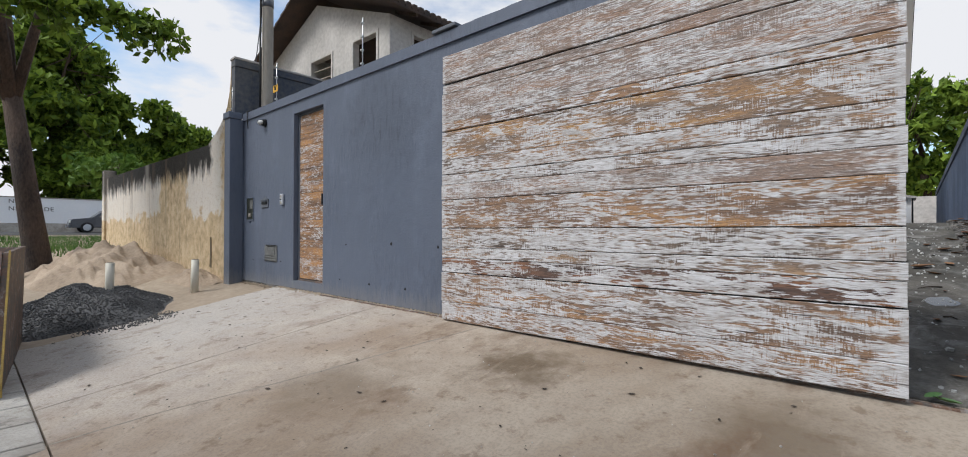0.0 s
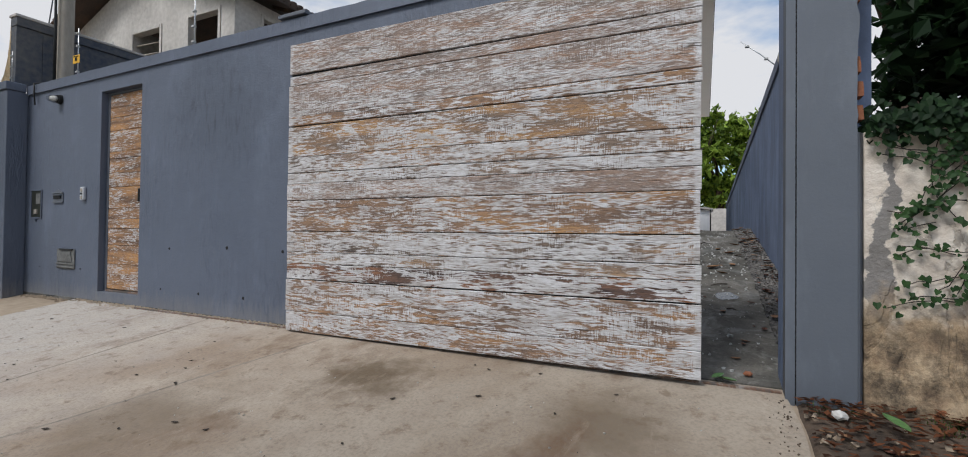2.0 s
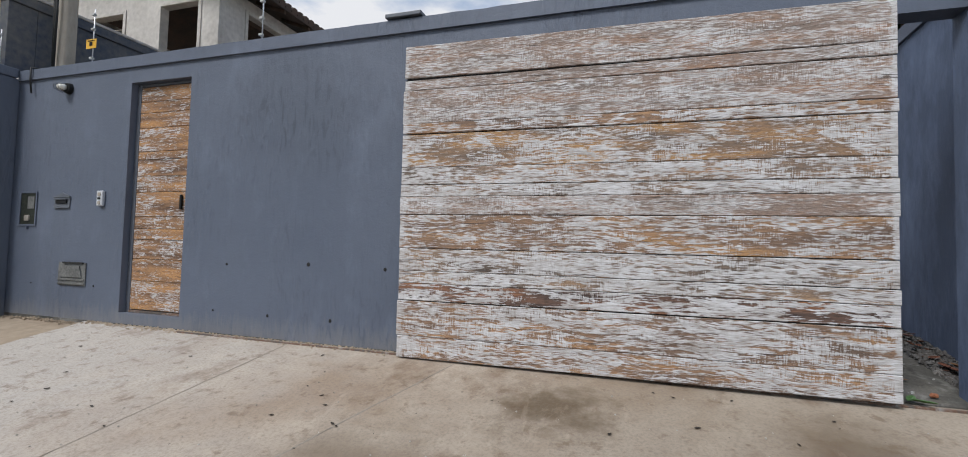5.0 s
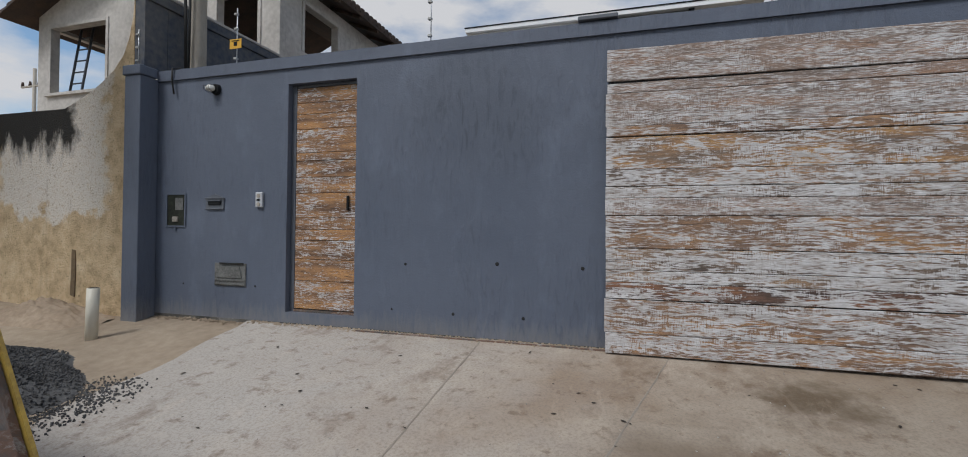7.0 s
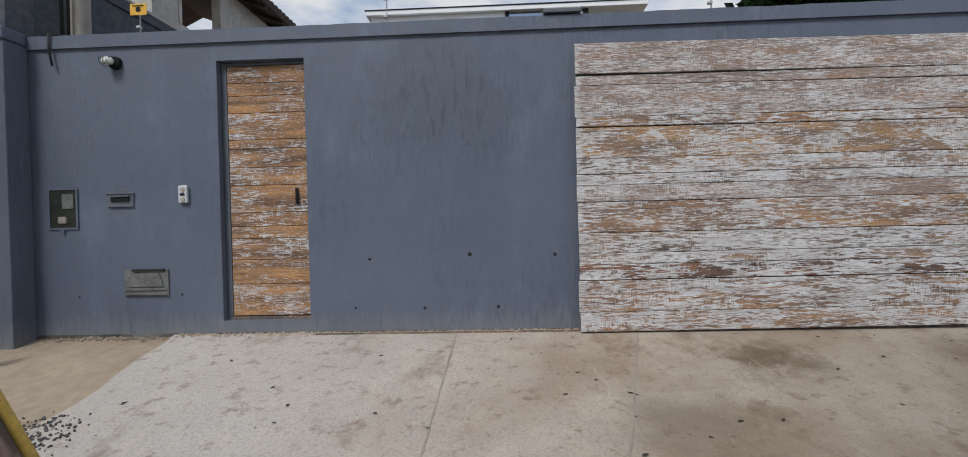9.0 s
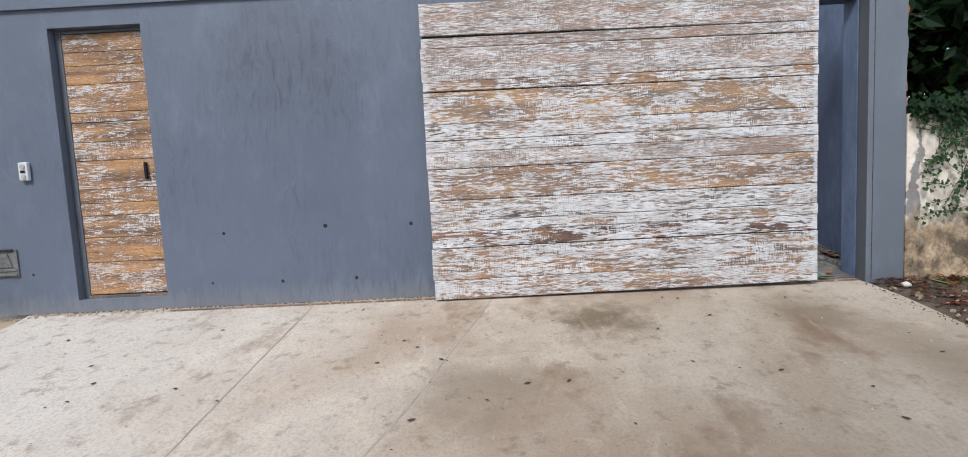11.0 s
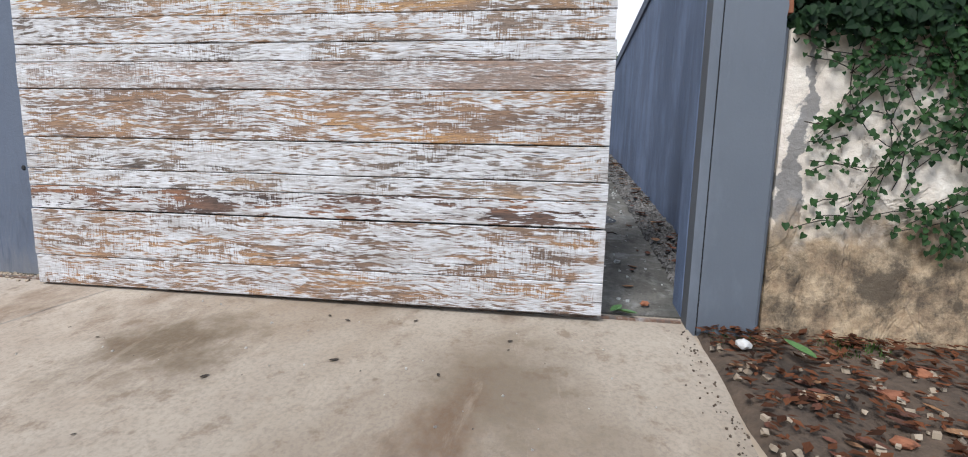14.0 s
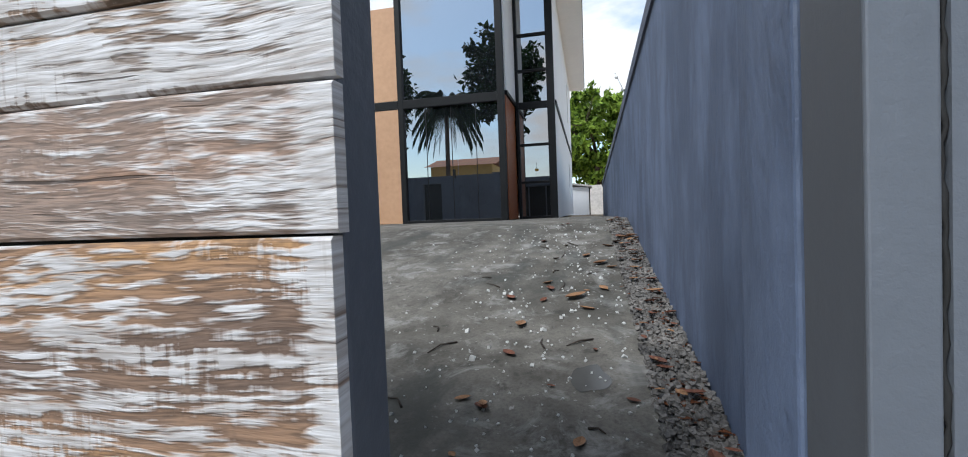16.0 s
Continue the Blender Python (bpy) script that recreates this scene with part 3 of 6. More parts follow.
def block(lo, hi, bevel=0.0):
    return add_box(bmesh.new(), lo, hi, bevel)


def add_prism(bm, pts, axis, a, b):
    """A polygon pushed out along one axis from a to b. pts are in the two other axes, in order."""
    def at(p, v):
        return {"x": (v, p[0], p[1]), "y": (p[0], v, p[1]), "z": (p[0], p[1], v)}[axis]
    lo = [bm.verts.new(at(p, a)) for p in pts]
    hi = [bm.verts.new(at(p, b)) for p in pts]
    n = len(pts)
    bm.faces.new(lo)
    bm.faces.new(list(reversed(hi)))
    for i in range(n):
        bm.faces.new((lo[i], hi[i], hi[(i + 1) % n], lo[(i + 1) % n]))
    bmesh.ops.recalc_face_normals(bm, faces=bm.faces)
    return bm


def prism(pts, axis, a, b):
    return add_prism(bmesh.new(), pts, axis, a, b)


def add_tube(bm, pts, radii, sides=8):
    """A tapering tube along points."""
    rings = []
    for i, p in enumerate(pts):
        p = Vector(p)
        d = (Vector(pts[min(i + 1, len(pts) - 1)]) - Vector(pts[max(i - 1, 0)])).normalized()
        u = d.orthogonal().normalized() if abs(d.z) > 0.95 else d.cross(Vector((0, 0, 1))).normalized()
        w = d.cross(u)
        r = radii[i] if not isinstance(radii, (int, float)) else radii
        rings.append([bm.verts.new(p + r * (math.cos(2 * math.pi * k / sides) * u + math.sin(2 * math.pi * k / sides) * w)) for k in range(sides)])
    for a, b in zip(rings, rings[1:]):
        best = min(range(sides), key=lambda s: sum((a[k].co - b[(k + s) % sides].co).length for k in range(sides)))
        for k in range(sides):
            f = bm.faces.new((a[k], a[(k + 1) % sides], b[(k + 1 + best) % sides], b[(k + best) % sides]))
            f.smooth = True
    bm.faces.new(list(reversed(rings[0])))
    bm.faces.new(rings[-1])
    bmesh.ops.recalc_face_normals(bm, faces=bm.faces)
    return bm


def tube(pts, radii, sides=8):
    return add_tube(bmesh.new(), pts, radii, sides)


def leaves(name, centres, size, material, parent=None, spread=0.35, seed=1, per=14, long=1.7, droop=0.3):
    """Clumps of small folded leaves around the centres, joined into one mesh."""
    rng = np.random.default_rng(seed)
    n = len(centres) * per
    c = np.repeat(np.array(centres, float), per, axis=0) + rng.normal(0, spread, (n, 3))
    d = rng.normal(0, 1, (n, 3))
    d[:, 2] -= droop
    d /= np.linalg.norm(d, axis=1)[:, None]
    s = np.cross(d, rng.normal(0, 1, (n, 3)))
    s /= np.linalg.norm(s, axis=1)[:, None]
    up = np.cross(d, s)
    k = size * rng.uniform(0.6, 1.3, (n, 1))
    base, tip = c - d * k * long / 2, c + d * k * long / 2
    l, r = c + s * k * 0.42 + up * k * 0.12, c - s * k * 0.42 + up * k * 0.12
    verts = np.stack([base, l, tip, r], 1).reshape(-1, 3)
    i = np.arange(n)[:, None] * 4
    faces = np.concatenate([i + [0, 1, 2], i + [0, 2, 3]]).tolist()
    return raw(name, verts.tolist(), faces, material, parent)


def rocks(name, places, sizes, material, parent=None, seed=1):
    """Small angular stones joined into one mesh."""
    rng = np.random.default_rng(seed)
    t = (1 + 5 ** 0.5) / 2
    base = np.array([(1, 1, 1), (1, 1, -1), (1, -1, 1), (1, -1, -1), (-1, 1, 1), (-1, 1, -1), (-1, -1, 1), (-1, -1, -1)], float)
    quads = np.array([(0, 1, 3, 2), (4, 6, 7, 5), (0, 4, 5, 1), (2, 3, 7, 6), (0, 2, 6, 4), (1, 5, 7, 3)])
    n = len(places)
    p = base[None] * rng.uniform(0.45, 1.0, (n, 8, 3)) * np.array(sizes).reshape(-1, 1, 1)
    a = rng.uniform(0, 2 * math.pi, (n, 3))
    ca, sa = np.cos(a), np.sin(a)
    x, y, z = p[..., 0], p[..., 1], p[..., 2]
    x, y = x * ca[:, :1] - y * sa[:, :1], x * sa[:, :1] + y * ca[:, :1]
    y, z = y * ca[:, 1:2] - z * sa[:, 1:2], y * sa[:, 1:2] + z * ca[:, 1:2]
    v = np.stack([x, y, z], -1) + np.array(places)[:, None, :]
    f = (quads[None] + (np.arange(n) * 8)[:, None, None]).reshape(-1, 4)
    return raw(name, v.reshape(-1, 3).tolist(), f.tolist(), material, parent)


# ---- ground and large structure ----
def lerp_table(table, v):
    for (a, za), (b, zb) in zip(table, table[1:]):
        if v <= b:
            return za + (zb - za) * max(0.0, (v - a) / (b - a))
    return table[-1][1]


PROFILE = [(-9, -0.10), (0.13, -0.08), (0.16, 0.02), (3.0, 0.425), (8.6, 1.31), (24, 1.31), (30, 0.7), (60, 1.5)]
RISE = [(-48, 0.95), (-20, 0.36), (-8.0, 0.0)]
SLOPE = 0.14


def pave(y):
    """Height of the pavement slabs."""
    return 0.43 - SLOPE * (2.85 - y)


def ground_z(x, y):
    k = min(1.0, max(0.0, (-17.5 - x) / 5.0))
    z = lerp_table(PROFILE, y) * (1 - k) + 0.1 * k + (lerp_table(RISE, x) if x < -8 else 0.0)
    if x < -6.3 or x > 0.5:
        z += 0.022 * noise.noise((x * 1.7, y * 1.7, 0.3)) * (1 if 0.2 < y < 3 else 0)
    return z


def sheet(name, xs, ys, fn, material, parent=None):
    verts = [(x, y, fn(x, y)) for y in ys for x in xs]
    w = len(xs)
    faces = [(j * w + i, j * w + i + 1, (j + 1) * w + i + 1, (j + 1) * w + i) for j in range(len(ys) - 1) for i in range(w - 1)]
    return raw(name, verts, faces, material, parent, smooth=True)


GX = [-600, -200, -90, -60, -48] + [-44 + 2.5 * i for i in range(9)] + [-20 + 0.4 * i for i in range(38)] + [-4.5, -3, -1.5, 0, 0.45] + [0.6 + 0.2 * i for i in range(16)] + [5, 8, 14, 30, 90, 600]
GY = [-600, -120, -40, -15, -6, -2, -0.5, 0.12, 0.16] + [0.3 + 0.15 * i for i in range(18)] + [3.0, 4, 5, 6, 7, 8, 8.6, 10, 14, 20, 24, 27, 30, 40, 60, 150, 600]
ground = tagged(sheet("ground", GX, GY, ground_z, M_SOIL), "bare sandy ground, trodden and dusty", "ground", kind="structure")
road = tagged(sheet("road", [-46, -30, -20, -8, 0, 30], [-7.5, -4, 0.02], lambda x, y: ground_z(x, min(y, 0)) + 0.012, M_ROAD), "grey asphalt street beside the kerb", "road", kind="structure")
cross_road = tagged(sheet("road", [-47.6, -44.0, -40.0], [-40, -10, -7.6, 0, 10, 60], lambda x, y: ground_z(x, 0) + 0.03, M_ROAD), "grey asphalt cross street beyond the verge", "road", kind="structure")

# pavement slabs, with open joints between them
pavement = empty("pavement", (0, 0, 0), label="sloping concrete pavement, beige and stained brown", category="pavement", kind="structure")


def slab(pts):
    bm = bmesh.new()
    top = [bm.verts.new((x, y, pave(y))) for x, y in pts]
    low = [bm.verts.new((x, y, pave(y) - 0.09)) for x, y in pts]
    bm.faces.new(top)
    n = len(pts)
    for i in range(n):
        bm.faces.new((top[i], low[i], low[(i + 1) % n], top[(i + 1) % n]))
    bmesh.ops.recalc_face_normals(bm, faces=bm.faces)
    part("slab", bm, M_SLAB, pavement)


def line(a, b, n, amp, seed):
    """A slightly wandering line from a to b."""
    out = []
    for i in range(n + 1):
        t = i / n
        w = amp * noise.noise((t * 3.1 + seed, seed * 1.3, 0)) * (0 if i in (0, n) else 1)
        out.append((a[0] + (b[0] - a[0]) * t + w, a[1] + (b[1] - a[1]) * t))
    return out


J = [line((-6.45, 2.96), (-6.15, 0.33), 14, 0.16, 2), line((-4.0, 2.96), (-4.02, 0.33), 6, 0.01, 4), line((-2.5, 2.96), (-3.32, 0.33), 10, 0.06, 7), line((0.462, 2.96), (0.445, 0.33), 26, 0.07, 12)]
for a, b in zip(J, J[1:]):
    g = 0.0025
    slab([(x + g, y) for x, y in a] + [(x - g, y) for x, y in reversed(b)])
slab([(-3.32, 0.32), (-1.52, 0.32), (0.44, 0.32), (0.40, 0.12), (-3.24, 0.12)])

# rough mortar smeared over the joints
for k, pts in enumerate((J[1], J[2])):
    vs, fs = [], []
    for i in range(91):
        u = i / 90 * (len(pts) - 1)
        p, q, f = pts[int(u)], pts[min(int(u) + 1, len(pts) - 1)], u - int(u)
        x, y = p[0] + (q[0] - p[0]) * f, p[1] + (q[1] - p[1]) * f
        w = 0.006 + 0.006 * (1 - i / 90 if k == 0 else i / 90) + 0.007 * noise.noise((i * 0.21, k, 0))
        w2 = 0.006 + 0.007 * noise.noise((i * 0.27, k + 7, 0))
        z = pave(y)
        vs += [(x - w, y, z + 0.0006), (x, y, z + 0.004), (x + w2, y, z + 0.0006)]
        if i:
            b = 3 * i
            fs += [(b - 3, b - 2, b + 1, b), (b - 2, b - 1, b + 2, b + 1)]
    raw("joint_fill", vs, fs, M_JOINT, pavement)

# kerb stones along the street
kerb = empty("kerb", (0, 0, 0), label="weathered concrete kerb stones at the street", category="kerb", kind="structure")
x = -11.0
while x < -3.3:
    w = min(0.4, -3.26 - x)
    part("kerb_stone", block((x + 0.008, 0.13 + 0.01 * math.sin(x * 9), -0.2), (x + w - 0.008, 0.322, pave(0.25) + 0.012), 0.012), M_KERB, kerb)
    x += 0.4

# front wall: face at y = 2.97, with openings for the door and the gate
FY, BY = 2.97, 3.12
TOP, CAPZ = 3.04, 2.93
DX0, DX1, DZ0, DZ1 = -6.01, -5.25, 0.555, 2.78
GX0, GX1, GZ1 = -2.72, 0.45, 2.68
bm = bmesh.new()
add_box(bm, (-7.9, FY, 0.2), (DX0, BY, CAPZ))
add_box(bm, (DX0, FY, 0.2), (DX1, BY, DZ0))
add_box(bm, (DX0, FY, DZ1), (DX1, BY, CAPZ))
add_box(bm, (DX1, FY, 0.2), (GX0, BY, CAPZ))
add_box(bm, (GX0, FY, GZ1), (0.755, BY, CAPZ))
bmesh.ops.remove_doubles(bm, verts=bm.verts, dist=1e-4)
wall_front = tagged(part("wall_front", bm, M_WALL), "blue-grey painted masonry street wall, trowelled render", "wall", kind="structure")
bm = bmesh.new()
edge = [(-7.68 + 0.12 * i, TOP + 0.006 * noise.noise((i * 0.7, 0, 0)) + 0.004 * noise.noise((i * 2.9, 3, 0))) for i in range(70)]
pts = [(-7.68, CAPZ)] + edge + [(0.77, TOP), (0.77, CAPZ)]
add_prism(bm, pts, "y", FY - 0.022, BY + 0.02)
part("coping", bm, M_WALL, wall_front, "blue-grey painted coping band")

# pilaster at the end of the street wall
pil = empty("wall_pilaster", (-7.79, 2.87, 0.2), label="blue-grey painted masonry pilaster with a flat cap", category="pilaster", kind="structure")
o = Vector((-7.79, 2.87, 0.2))


def local(bm, origin):
    bmesh.ops.translate(bm, verts=bm.verts, vec=-Vector(origin))
    return bm


part("shaft", local(block((-7.9, 2.765, 0.2), (-7.68, 2.968, 2.955), 0.008), o), M_WALL, pil)
part("cap", local(block((-7.915, 2.745, 2.957), (-7.664, 2.945, 3.06), 0.012), o), M_WALL, pil)

# gate pillar and the broken brick edge above the neighbour's wall
pillar = empty("gate_pillar", (0.6, 2.95, 0.3), label="blue-grey painted gate pillar with a cracked joint and broken edge", category="pillar", kind="structure")
o = Vector((0.6, 2.95, 0.3))
part("jamb", local(block((0.447, 2.852, 0.3), (0.489, 2.8575, 2.925), 0.002), o), M_SMOOTH, pillar)
# the shade on the jamb's inner side is put into this block's colour
part("jamb_shade", local(block((0.449, 2.858, 0.3), (0.4885, 2.954, 2.925), 0.004), o), M_JAMB_SHADE, pillar, "inner side of the jamb, its shade painted dark grey")
part("body", local(block((0.450, 2.968, 0.3), (0.748, 3.124, 2.927), 0.004), o), M_SIDE, pillar)
bm = bmesh.new()
edge = [(0.738 + (0.016 * noise.noise((z * 6, 0, 5)) + 0.010 * noise.noise((z * 19, 0, 2)) if z > 1.75 else 0.0), z) for z in [0.3 + 0.0435 * i for i in range(60)]]
add_prism(bm, [(0.494, 0.3)] + edge + [(0.735, 2.91), (0.494, 2.91)], "y", 2.852, 2.966)
part("shaft", local(bm, o), M_SMOOTH, pillar)
part("chamfer", local(prism([(0.7395, 2.853), (0.748, 2.858), (0.765, 2.886), (0.765, 2.966), (0.7395, 2.966)], "z", 0.3, 1.74), o), M_SMOOTH, pillar)
brk = random.Random(8)
for i in range(9):
    z0 = 1.80 + i * 0.115
    zt = z0 + 0.09 + brk.uniform(-0.02, 0.012)
    bx = 0.752 + brk.uniform(0.0, 0.022)
    b = prism([(0.715, z0), (bx - 0.006, z0 + 0.004), (bx + brk.uniform(-0.01, 0.006), (z0 + zt) / 2), (bx - brk.uniform(0, 0.014), zt - 0.006), (0.715, zt)], "y", 2.872 + brk.uniform(0, 0.012), 2.962)
    part("brick", local(b, o), M_BRICK, pillar)

crackr = random.Random(44)
cp, cr = [], []
for i in range(230):
    cp.append((0.4915 + crackr.uniform(-0.0016, 0.0016), 2.8555, 0.42 + i * 0.0108))
    cr.append(crackr.uniform(0.0008, 0.0034))
part("cracked_joint", local(tube(cp, cr, 5), o), M_DARK, pillar, "ragged dark joint in the paint")

# neighbour's ochre wall with its sweep up to the party wall
pts = [(-17.4, 0.2), (-17.4, 2.72), (-17.2, 2.74), (-8.95, 2.70)]
pts += [(-8.71, 2.79), (-8.52, 2.87), (-8.35, 2.97), (-8.19, 3.08), (-8.06, 3.22), (-7.98, 3.40), (-7.93, 3.62), (-7.908, 3.85)]
pts += [(-7.905, 3.96), (-7.905, 0.2)]
wall_ochre = tagged(part("wall_ochre", prism(pts, "y", 2.86, 3.02), M_OCHRE), "ochre roughcast wall, whitewashed and mould-stained, swept up at its end", "wall", kind="structure")
part("end_post", block((-17.72, 2.80, 0.2), (-17.42, 3.10, 2.98), 0.02), M_OCHRE, wall_ochre)
part("mortar_streak", prism([(-8.79, 0.60), (-8.72, 0.58), (-8.71, 0.9), (-8.725, 1.10), (-8.775, 1.11), (-8.78, 0.8)], "y", 2.85, 2.859), M_STREAK, wall_ochre, "dark brown mortar streak")

# party wall between the lots
party = tagged(part("wall_party", block((-7.9, 3.125, 0.2), (-7.76, 24.0, 3.80), 0.0), M_PARTY), "raw grey party wall, partly painted dark blue, with a cement coping", "wall", kind="structure")
part("head", block((-7.9, 2.862, 3.062), (-7.76, 3.122, 3.80), 0.004), M_PARTY, party)
part("band", block((-7.903, 2.856, 3.803), (-7.738, 24.0, 3.912), 0.008), M_PARTY, party)
part("coping", block((-7.92, 2.845, 3.914), (-7.732, 24.0, 3.95), 0.008), M_HOUSE, party, "pale cement coping")

# wall along the driveway; its top falls towards the rear
SX = 0.76
bm = prism([(3.125, 0.2), (3.125, 3.10), (9.0, 2.74), (18.0, 2.24), (18.0, 0.2)], "x", SX, SX + 0.10)
wall_side = tagged(part("wall_side", bm, M_SIDE), "long blue-grey painted wall beside the driveway", "wall", kind="structure")
part("coping", prism([(3.125, 3.104), (3.125, 3.22), (9.0, 2.86), (18.0, 2.36), (18.0, 2.244), (9.0, 2.744)], "x", SX - 0.02, SX + 0.12), M_WALL, wall_side)

# neighbour's low white wall
pts = [(0.767, 0.15), (0.767, 1.74), (0.9, 1.765), (1.3, 1.74), (1.9, 1.78), (2.6, 1.73), (3.6, 1.76), (5.2, 1.74), (9, 1.74), (9, 0.15)]
wall_white = tagged(part("wall_neighbour", prism(pts, "y", 2.87, 3.04), M_PEEL), "old whitewashed wall, peeling, stained and overgrown", "wall", kind="structure")

# driveway ramp behind the gate
bm = bmesh.new()


def drive_z(y):
    return 0.45 + 0.16 * (min(y, 8.65) - 2.95) if y < 8.65 else 1.362


dl = [(y, drive_z(y)) for y in (2.965, 4.6, 6.2, 8.0)] + [(8.35, drive_z(8.35) - 0.004), (8.65, drive_z(8.65) - 0.016), (9.0, 1.358), (12.6, 1.37)]
top = [[bm.verts.new((x, y, z)) for y, z in dl] for x in (-7.7, 0.53)]
low = [[bm.verts.new((x, y, z - 0.14)) for y, z in dl] for x in (-7.7, 0.53)]
for i in range(len(dl) - 1):
    bm.faces.new((top[0][i], top[1][i], top[1][i + 1], top[0][i + 1]))
    bm.faces.new((top[1][i], low[1][i], low[1][i + 1], top[1][i + 1]))
bm.faces.new((top[0][0], low[0][0], low[1][0], top[1][0]))
bmesh.ops.recalc_face_normals(bm, faces=bm.faces)
driveway = tagged(part("driveway", bm, M_DRIVE), "damp dark concrete ramp, speckled with lime and leaves", "driveway", kind="structure")
yard = tagged(sheet("yard_strip", [-0.4, 0.53, 0.76], [8.8, 12.7, 24, 27], lambda x, y: lerp_table([(8.8, 1.34), (12, 1.36), (27, 1.2)], y), M_DRIVE), "narrow concrete passage beside the house", "passage", kind="structure")


# ---- the gate and the door ----
def board(pts, y0, y1, seed, name, parent, material, bev=0.004):
    """One horizontal plank whose edges wander a little; pts: left bottom, right bottom, right top, left top."""
    (xl, zl0), (xr, zr0), (_, zr1), (_, zl1) = pts
    n = 14
    lo = [(xl + (xr - xl) * i / n, zl0 + (zr0 - zl0) * i / n + 0.0025 * noise.noise((i * 0.9, seed, 1))) for i in range(n + 1)]
    hi = [(xl + (xr - xl) * i / n, zl1 + (zr1 - zl1) * i / n + 0.0025 * noise.noise((i * 0.9, seed, 7))) for i in range(n + 1)]
    bm = bmesh.new()
    prof = []
    for (x, z0), (_, z1) in zip(lo, hi):
        prof.append([bm.verts.new(c) for c in ((x, y1, z0), (x, y0 + bev, z0), (x, y0, z0 + bev), (x, y0, z1 - bev), (x, y0 + bev, z1), (x, y1, z1))])
    for a, b in zip(prof, prof[1:]):
        for k in range(5):
            bm.faces.new((a[k], b[k], b[k + 1], a[k + 1]))
    bm.faces.new(list(reversed(prof[0])))
    bm.faces.new(prof[-1])
    bmesh.ops.recalc_face_normals(bm, faces=bm.faces)
    return part(name, bm, material, parent)


GATE = (-2.992, 0.062, 0.443, 2.763, 0.466, 2.728)     # x0, x1, bottom and top at x0, bottom and top at x1
gate = empty("sliding_gate", (0, 0, 0), label="wide sliding gate of whitewashed weathered planks, slightly open", category="gate")
JOINTS = [0, 0.109, 0.146, 0.255, 0.290, 0.398, 0.453, 0.491, 0.549, 0.656, 0.727, 0.766, 0.821, 0.932, 1.0]
# half width of the gap over each joint, at the two ends
GAPS = {1: (0.0105, 0.0012), 2: (0.0006, 0.004), 3: (0.0007, 0.0038), 4: (0.005, 0.003), 5: (0.0012, 0.002), 6: (0.0022, 0.0008), 7: (0.0016, 0.0020), 8: (0.0028, 0.0020), 9: (0.0018, 0.0032), 10: (0.0012, 0.0026), 11: (0.0012, 0.0016), 12: (0.0035, 0.0045), 13: (0.0016, 0.0008)}
KIND = {0: M_GATE_TAN, 1: M_GATE_TAN, 2: M_GATE_TAN, 3: M_GATE_BROWN, 4: M_GATE_AMBER, 6: M_GATE_PALE, 7: M_GATE_TAN, 8: M_GATE_BROWN, 9: M_GATE_PALE, 10: M_GATE_PALE, 11: M_GATE_RED, 12: M_GATE_PATCHY, 13: M_GATE_PATCHY}
gx0, gx1, gbl, gtl, gbr, gtr = GATE
rng = random.Random(5)
for i, (fa, fb) in enumerate(zip(JOINTS, JOINTS[1:])):
    (gl_, gr_), (hl_, hr_) = GAPS.get(i, (0, 0)), GAPS.get(i + 1, (0, 0))
    dx0, dx1 = rng.uniform(-0.006, 0.006), rng.uniform(-0.004, 0.006)
    dy = rng.uniform(-0.003, 0.003)
    za, zb, zc, zd = gtl + (gbl - gtl) * fb + hl_, gtr + (gbr - gtr) * fb + hr_, gtr + (gbr - gtr) * fa - gr_, gtl + (gbl - gtl) * fa - gl_
    board([(gx0 + dx0, za), (gx1 + dx1, zb), (gx1 + dx1, zc), (gx0 + dx0, zd)], 2.852 + dy, 2.868, i, "plank", gate, KIND.get(i, M_GATE), 0.0035)
bm = bmesh.new()
add_box(bm, (gx0 + 0.01, 2.8695, 0.447), (gx0 + 0.06, 2.945, 2.745), 0.004)
part("frame_post", bm, M_STEEL, gate, "grey steel frame")
bm = bmesh.new()
add_box(bm, (gx1 - 0.055, 2.8695, 0.46), (gx1 - 0.003, 2.948, 2.70), 0.004)
part("frame_post", bm, M_STEEL, gate, "grey steel frame")
part("frame_rail", block((gx0 + 0.062, 2.889, 0.455), (gx1 - 0.058, 2.942, 0.51), 0.003), M_STEEL, gate)
part("frame_rail", block((gx0 + 0.062, 2.889, 2.63), (gx1 - 0.058, 2.942, 2.685), 0.003), M_STEEL, gate)
for k in range(3):
    bx = gx0 + 0.75 * (k + 1)
    part("frame_rib", block((bx, 2.888, 0.512), (bx + 0.05, 2.94, 2.628), 0.003), M_STEEL, gate)
# thin near-black sheet, added so that the plank gaps read as shadow
part("gap_shade_sheet", block((gx0 + 0.012, 2.8682, 0.46), (gx1 - 0.012, 2.8692, 2.70)), M_DARK, gate)

# floor rail of the gate, half sunk in rusty mortar
rail = tagged(part("gate_rail", block((-5.2, 2.905, 0.40), (0.44, 2.925, pave(2.91) + 0.012), 0.003), M_RUST), "thin rusty floor rail under the gate", "rail")

